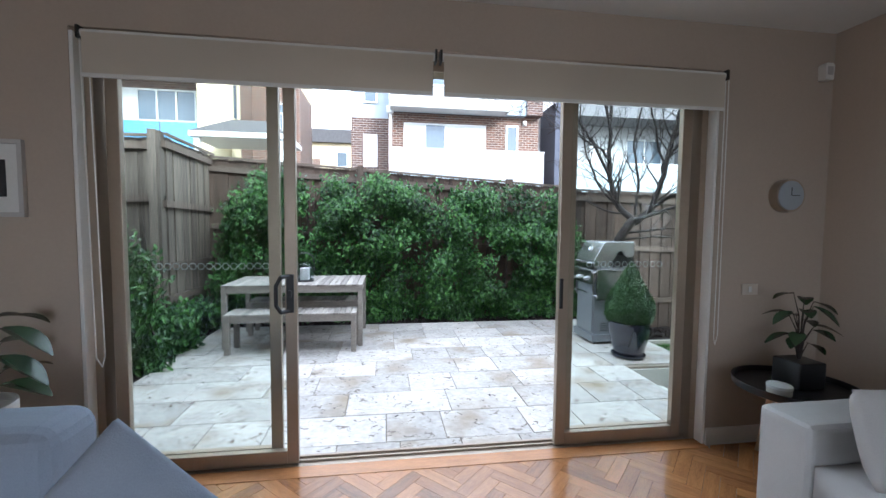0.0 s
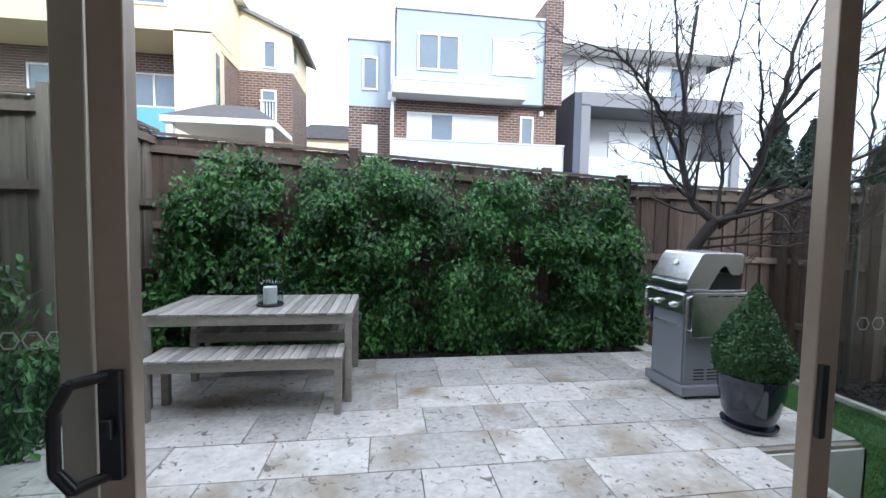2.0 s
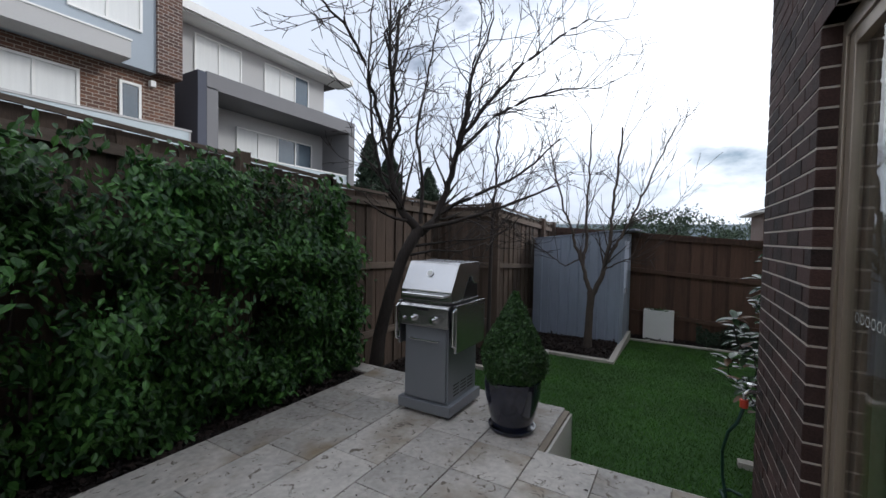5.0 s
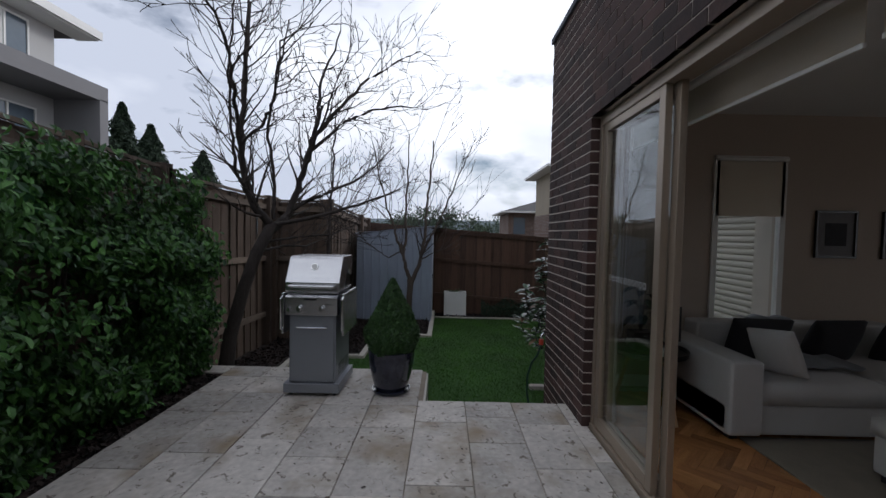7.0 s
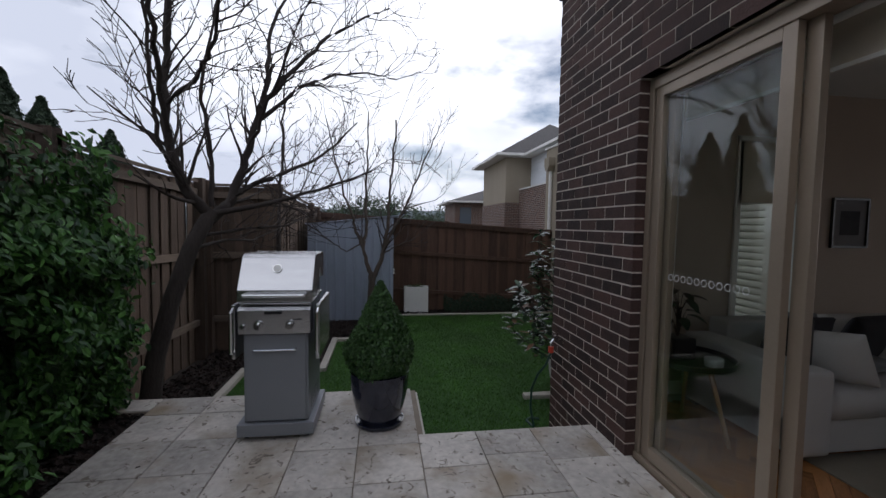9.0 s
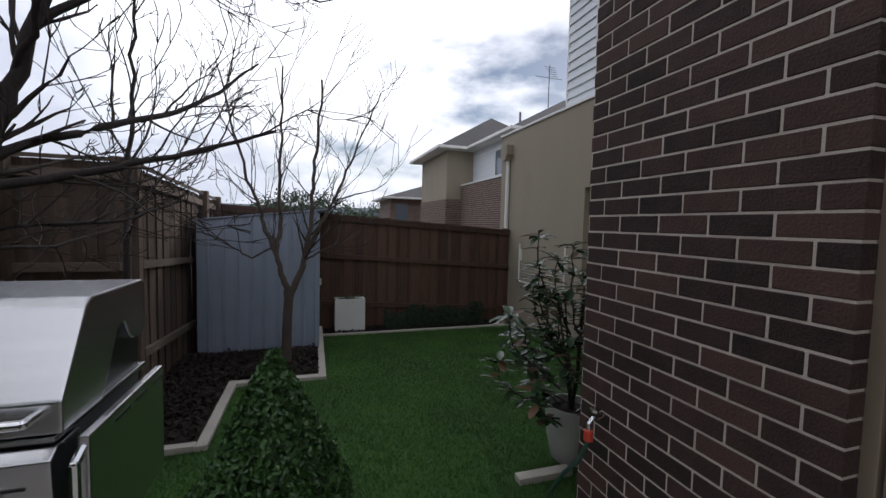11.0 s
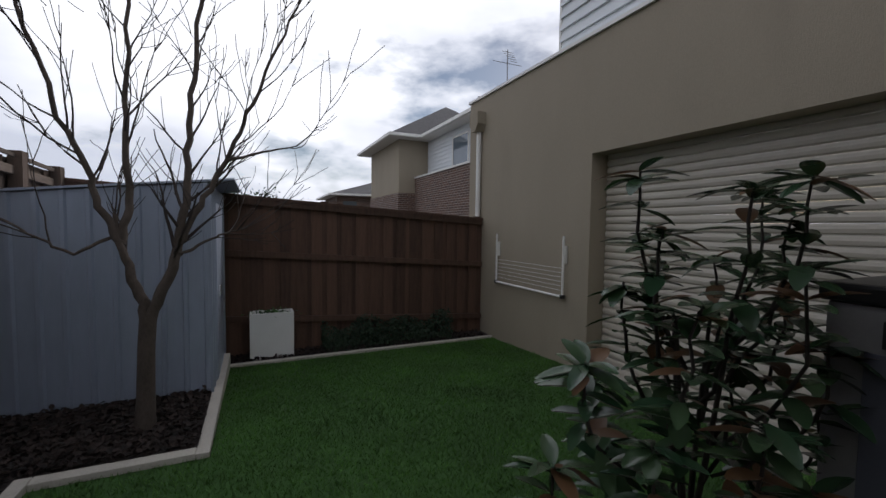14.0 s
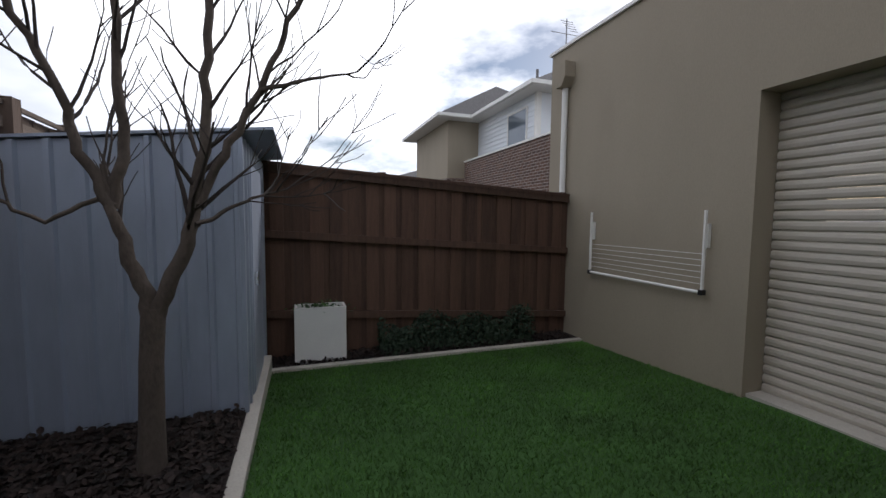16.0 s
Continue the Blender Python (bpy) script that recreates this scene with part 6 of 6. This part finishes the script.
sw = thing("light_switch", (2.34, 2.329, 1.05), 0, "white light switch plate on the wall", "switch")
part("plate", boxes((-0.058, 0.058, -0.008, 0, -0.036, 0.036)), M_BLIND, sw, bevel=0.002)
part("rocker", boxes((-0.01, 0.01, -0.012, -0.008, -0.018, 0.018)), M_WHITE, sw)
wn_ = thing("window_1", (0, 0, 0), 0, "narrow side window with a half-drawn cream blind", "window", kind="structure")
part("window_frame", boxes((2.86, 2.92, 0.40, 0.45, 0.5, 2.3), (2.86, 2.92, 1.05, 1.10, 0.5, 2.3), (2.86, 2.92, 0.45, 1.05, 0.5, 0.55), (2.86, 2.92, 0.45, 1.05, 2.25, 2.3)), M_WHITE, wn_)
gw = part("pane", boxes((2.885, 2.891, 0.45, 1.05, 0.55, 2.25)), M_GLASS, wn_)
gw.visible_shadow = False
b = thing("roller_blind", (0, 0, 0), 0, "cream fabric blind half drawn over the side window", "roller blind")
part("cloth", boxes((2.86, 2.863, 0.42, 1.08, 1.72, 2.26)), M_BLIND, b)
part("tube", rod(bmesh.new(), (2.86, 0.40, 2.27), (2.86, 1.10, 2.27), 0.02, seg=12), M_WHITE, b)

# ---- pieces of floors and walls ----
# parquet
bl, bw = 0.30, 0.075
pq = part("parquet_block", boxes((-bl / 2 + 0.0008, bl / 2 - 0.0008, -bw / 2 + 0.0008, bw / 2 - 0.0008, -0.012, 0)), M_PARQUET, floor)
pm = pq.data
bpy.data.objects.remove(pq)
cnt = 0
s2 = math.sqrt(0.5)
rest_v, rest_f = [], []
for i in range(-60, 60):
    for j in range(-60, 60):
        for o in (0, 1):
            # herringbone cell of two blocks, turned by 45 degrees
            a = i * bw + j * bl
            b_ = i * bw - j * bl
            x, y = (a + bl / 2, b_ + bw / 2) if o == 0 else (a - bw / 2, b_ + bl / 2)
            X, Y = (x - y) * s2, (x + y) * s2
            if not (-2.85 < X < 2.65 and -0.6 < Y < 2.39):
                continue
            if X > -1.6 and Y > 1.45:
                piece("parquet_block", pm, floor, pose(X, Y, FZ, 0, 0, 45 + 90 * o))
                cnt += 1
            else:
                m = pose(X, Y, FZ, 0, 0, 45 + 90 * o)
                k = len(rest_v)
                rest_v += [tuple(m @ Vector((sx * (bl / 2 - 0.0008), sy * (bw / 2 - 0.0008), 0))) for sx, sy in ((-1, -1), (1, -1), (1, 1), (-1, 1))]
                rest_f.append((k, k + 1, k + 2, k + 3))
tagged(raw("parquet_blocks", rest_v, rest_f, M_PARQUET_I, floor), kind="stuff")

# stone pavers: broken-bond rows
lens = (0.41, 0.62, 0.82)
pav = {}


def paver(x0, x1, y0, y1):
    key = (round(x1 - x0, 2), round(y1 - y0, 2))
    if key not in pav:
        ob = part("paver", boxes((-key[0] / 2 + 0.003, key[0] / 2 - 0.003, -key[1] / 2 + 0.003, key[1] / 2 - 0.003, -0.035, 0)), M_PAVER, paving, bevel=0.0025, seg=1)
        pav[key] = ob.data
        bpy.data.objects.remove(ob)
    piece("paver", pav[key], paving, pose((x0 + x1) / 2, (y0 + y1) / 2, random.uniform(-0.0015, 0.0015), random.uniform(-0.1, 0.1), random.uniform(-0.1, 0.1), 0))


rp = random.Random(11)
y = 5.95
row = 0
while y > 2.60:
    y0 = max(2.54, y - 0.41)
    end = 3.30 if y0 > 3.80 else 2.48
    x = -2.25
    first = True
    while x < end - 0.01:
        L = rp.choice(lens) if not first else rp.choice((0.3, 0.5, 0.62, 0.72))
        first = False
        x1 = x + L
        if end - x1 < 0.25:
            x1 = end
        paver(x, x1, y0, y)
        x = x1
    y = y0
    row += 1
paver(3.08, 3.30, 5.95, 6.42)

# bricks of the house wall
bdat = {}


def brick(L, D, H=0.076):
    key = (round(L, 3), round(D, 3), round(H, 3))
    if key not in bdat:
        ob = part("brick", boxes((0, L, -D, 0, 0, H)), M_BRICK, wall_brick, bevel=0.003, seg=1)
        bdat[key] = ob.data
        bpy.data.objects.remove(ob)
    return bdat[key]


def lay(x, y, z, L, D, near, H=0.076):
    if near:
        piece("brick", brick(L, D, H), wall_brick, pose(x, y + random.uniform(-0.0015, 0.0015), z))
    else:
        spare.append((x, x + L, y - D, y, z, z + H))


spare = []
z, c = -0.43, 0
while z < BTOP - 0.05:
    near = z > -0.35
    # pier beside the door, with the return into the opening
    x = OX1 if c % 2 == 0 else OX1 + 0.12
    if c % 2:
        lay(OX1, BY, z, 0.11, 0.11, near and z < 3.1)
    while x < BX - 0.02:
        L = min(0.23, BX - x)
        lay(x, BY, z, L, 0.11 if x < OX1 + 0.01 else 0.04, near)
        x += 0.24
    # returned end of the pier
    spare.append((BX - 0.002 - 0.04, BX, 2.44, BY - 0.12, z, z + 0.076))
    # left of the door and above it
    x0, x1 = -5.2, OX0
    if z > OTOP - 0.01:
        x1 = OX1
    x = x0 + (0.12 if c % 2 else 0)
    while x < x1 - 0.02:
        lay(x, BY, z, min(0.23, x1 - x), 0.04 if x + 0.24 < x1 else 0.11, False)
        x += 0.24
    z += 0.086
    c += 1
bv, bf = [], []
for x0, x1, y0, y1, z0, z1 in spare:
    k = len(bv)
    bv += [(x0, y0, z0), (x1, y0, z0), (x1, y1, z0), (x0, y1, z0), (x0, y0, z1), (x1, y0, z1), (x1, y1, z1), (x0, y1, z1)]
    bf += [(k, k + 3, k + 2, k + 1), (k + 4, k + 5, k + 6, k + 7), (k, k + 1, k + 5, k + 4), (k + 1, k + 2, k + 6, k + 5), (k + 2, k + 3, k + 7, k + 6), (k + 3, k, k + 4, k + 7)]
tagged(raw("bricks", bv, bf, M_BRICK_I, wall_brick), kind="stuff")

# bark chips and turf
def chips(name, areas, label):
    P = []
    for x0, x1, y0, y1, z, n in areas:
        P.append(np.stack([rg.uniform(x0, x1, n), rg.uniform(y0, y1, n), z + np.abs(rg.normal(0, 0.016, n))], 1))
    P = np.concatenate(P)
    ob = leaf_cloud(name, P, np.tile([0, 0, 1.0], (len(P), 1)), 0.055, M_CHIP, None, droop=0, aspect=0.6, spread=0.45)
    return tagged(ob, label, "mulch", kind="stuff")


chips("bark_mulch", ((-2.5, 3.07, 5.97, 6.5, -0.045, 6000), (-3.8, -2.27, 2.7, 6.4, -0.045, 3500), (3.31, 5.0, 5.93, 6.5, -0.335, 2500), (5.06, 7.5, 4.97, 6.5, -0.365, 9000),
                     (6.44, 7.5, 3.99, 4.97, -0.37, 5000), (8.81, 9.1, 0.2, 3.9, -0.52, 2500)), "dark brown bark chip mulch in the beds")
n = 150000
gx = 2.9 + 6.2 * rg.uniform(0, 1, n)
gy = rg.uniform(0.1, 5.9, n)
ok = ~((gx > 5.0) & (gy > 4.88)) & ~((gx > 6.35) & (gy > 3.9)) & ~((gx > 8.72)) & ~((gx < 3.3) & (gy > 3.8)) & ~((gx < 3.25) & (gy < 2.6))
gx, gy = gx[ok], gy[ok]
gz = -0.42 - 0.055 * np.maximum(0, gx - 6.3)
n = len(gx)
a = rg.uniform(0, 2 * math.pi, n)
h = rg.uniform(0.014, 0.032, n)
wv = np.stack([np.cos(a), np.sin(a), np.zeros(n)], 1) * 0.0035
base = np.stack([gx, gy, gz], 1)
tip = base + np.stack([rg.normal(0, 0.012, n), rg.normal(0, 0.012, n), h], 1)
gv = np.stack([base - wv, base + wv, tip], 1).reshape(-1, 3)
tagged(raw("turf_blades", gv, np.arange(3 * n).reshape(-1, 3), M_GRASS), "short green artificial grass blades", "grass", kind="stuff")
P = np.stack([rg.uniform(-2.1, 3.1, 40), rg.uniform(2.7, 5.8, 40), np.full(40, 0.004)], 1)
ok = ~((P[:, 0] > 2.4) & (P[:, 1] < 3.9))
tagged(leaf_cloud("fallen_leaves", P[ok], np.tile([0, 0, 1.0], (ok.sum(), 1)), 0.03, M_CHIP, None, spread=0.12), "small dry fallen leaves on the paving", "leaves", kind="stuff")
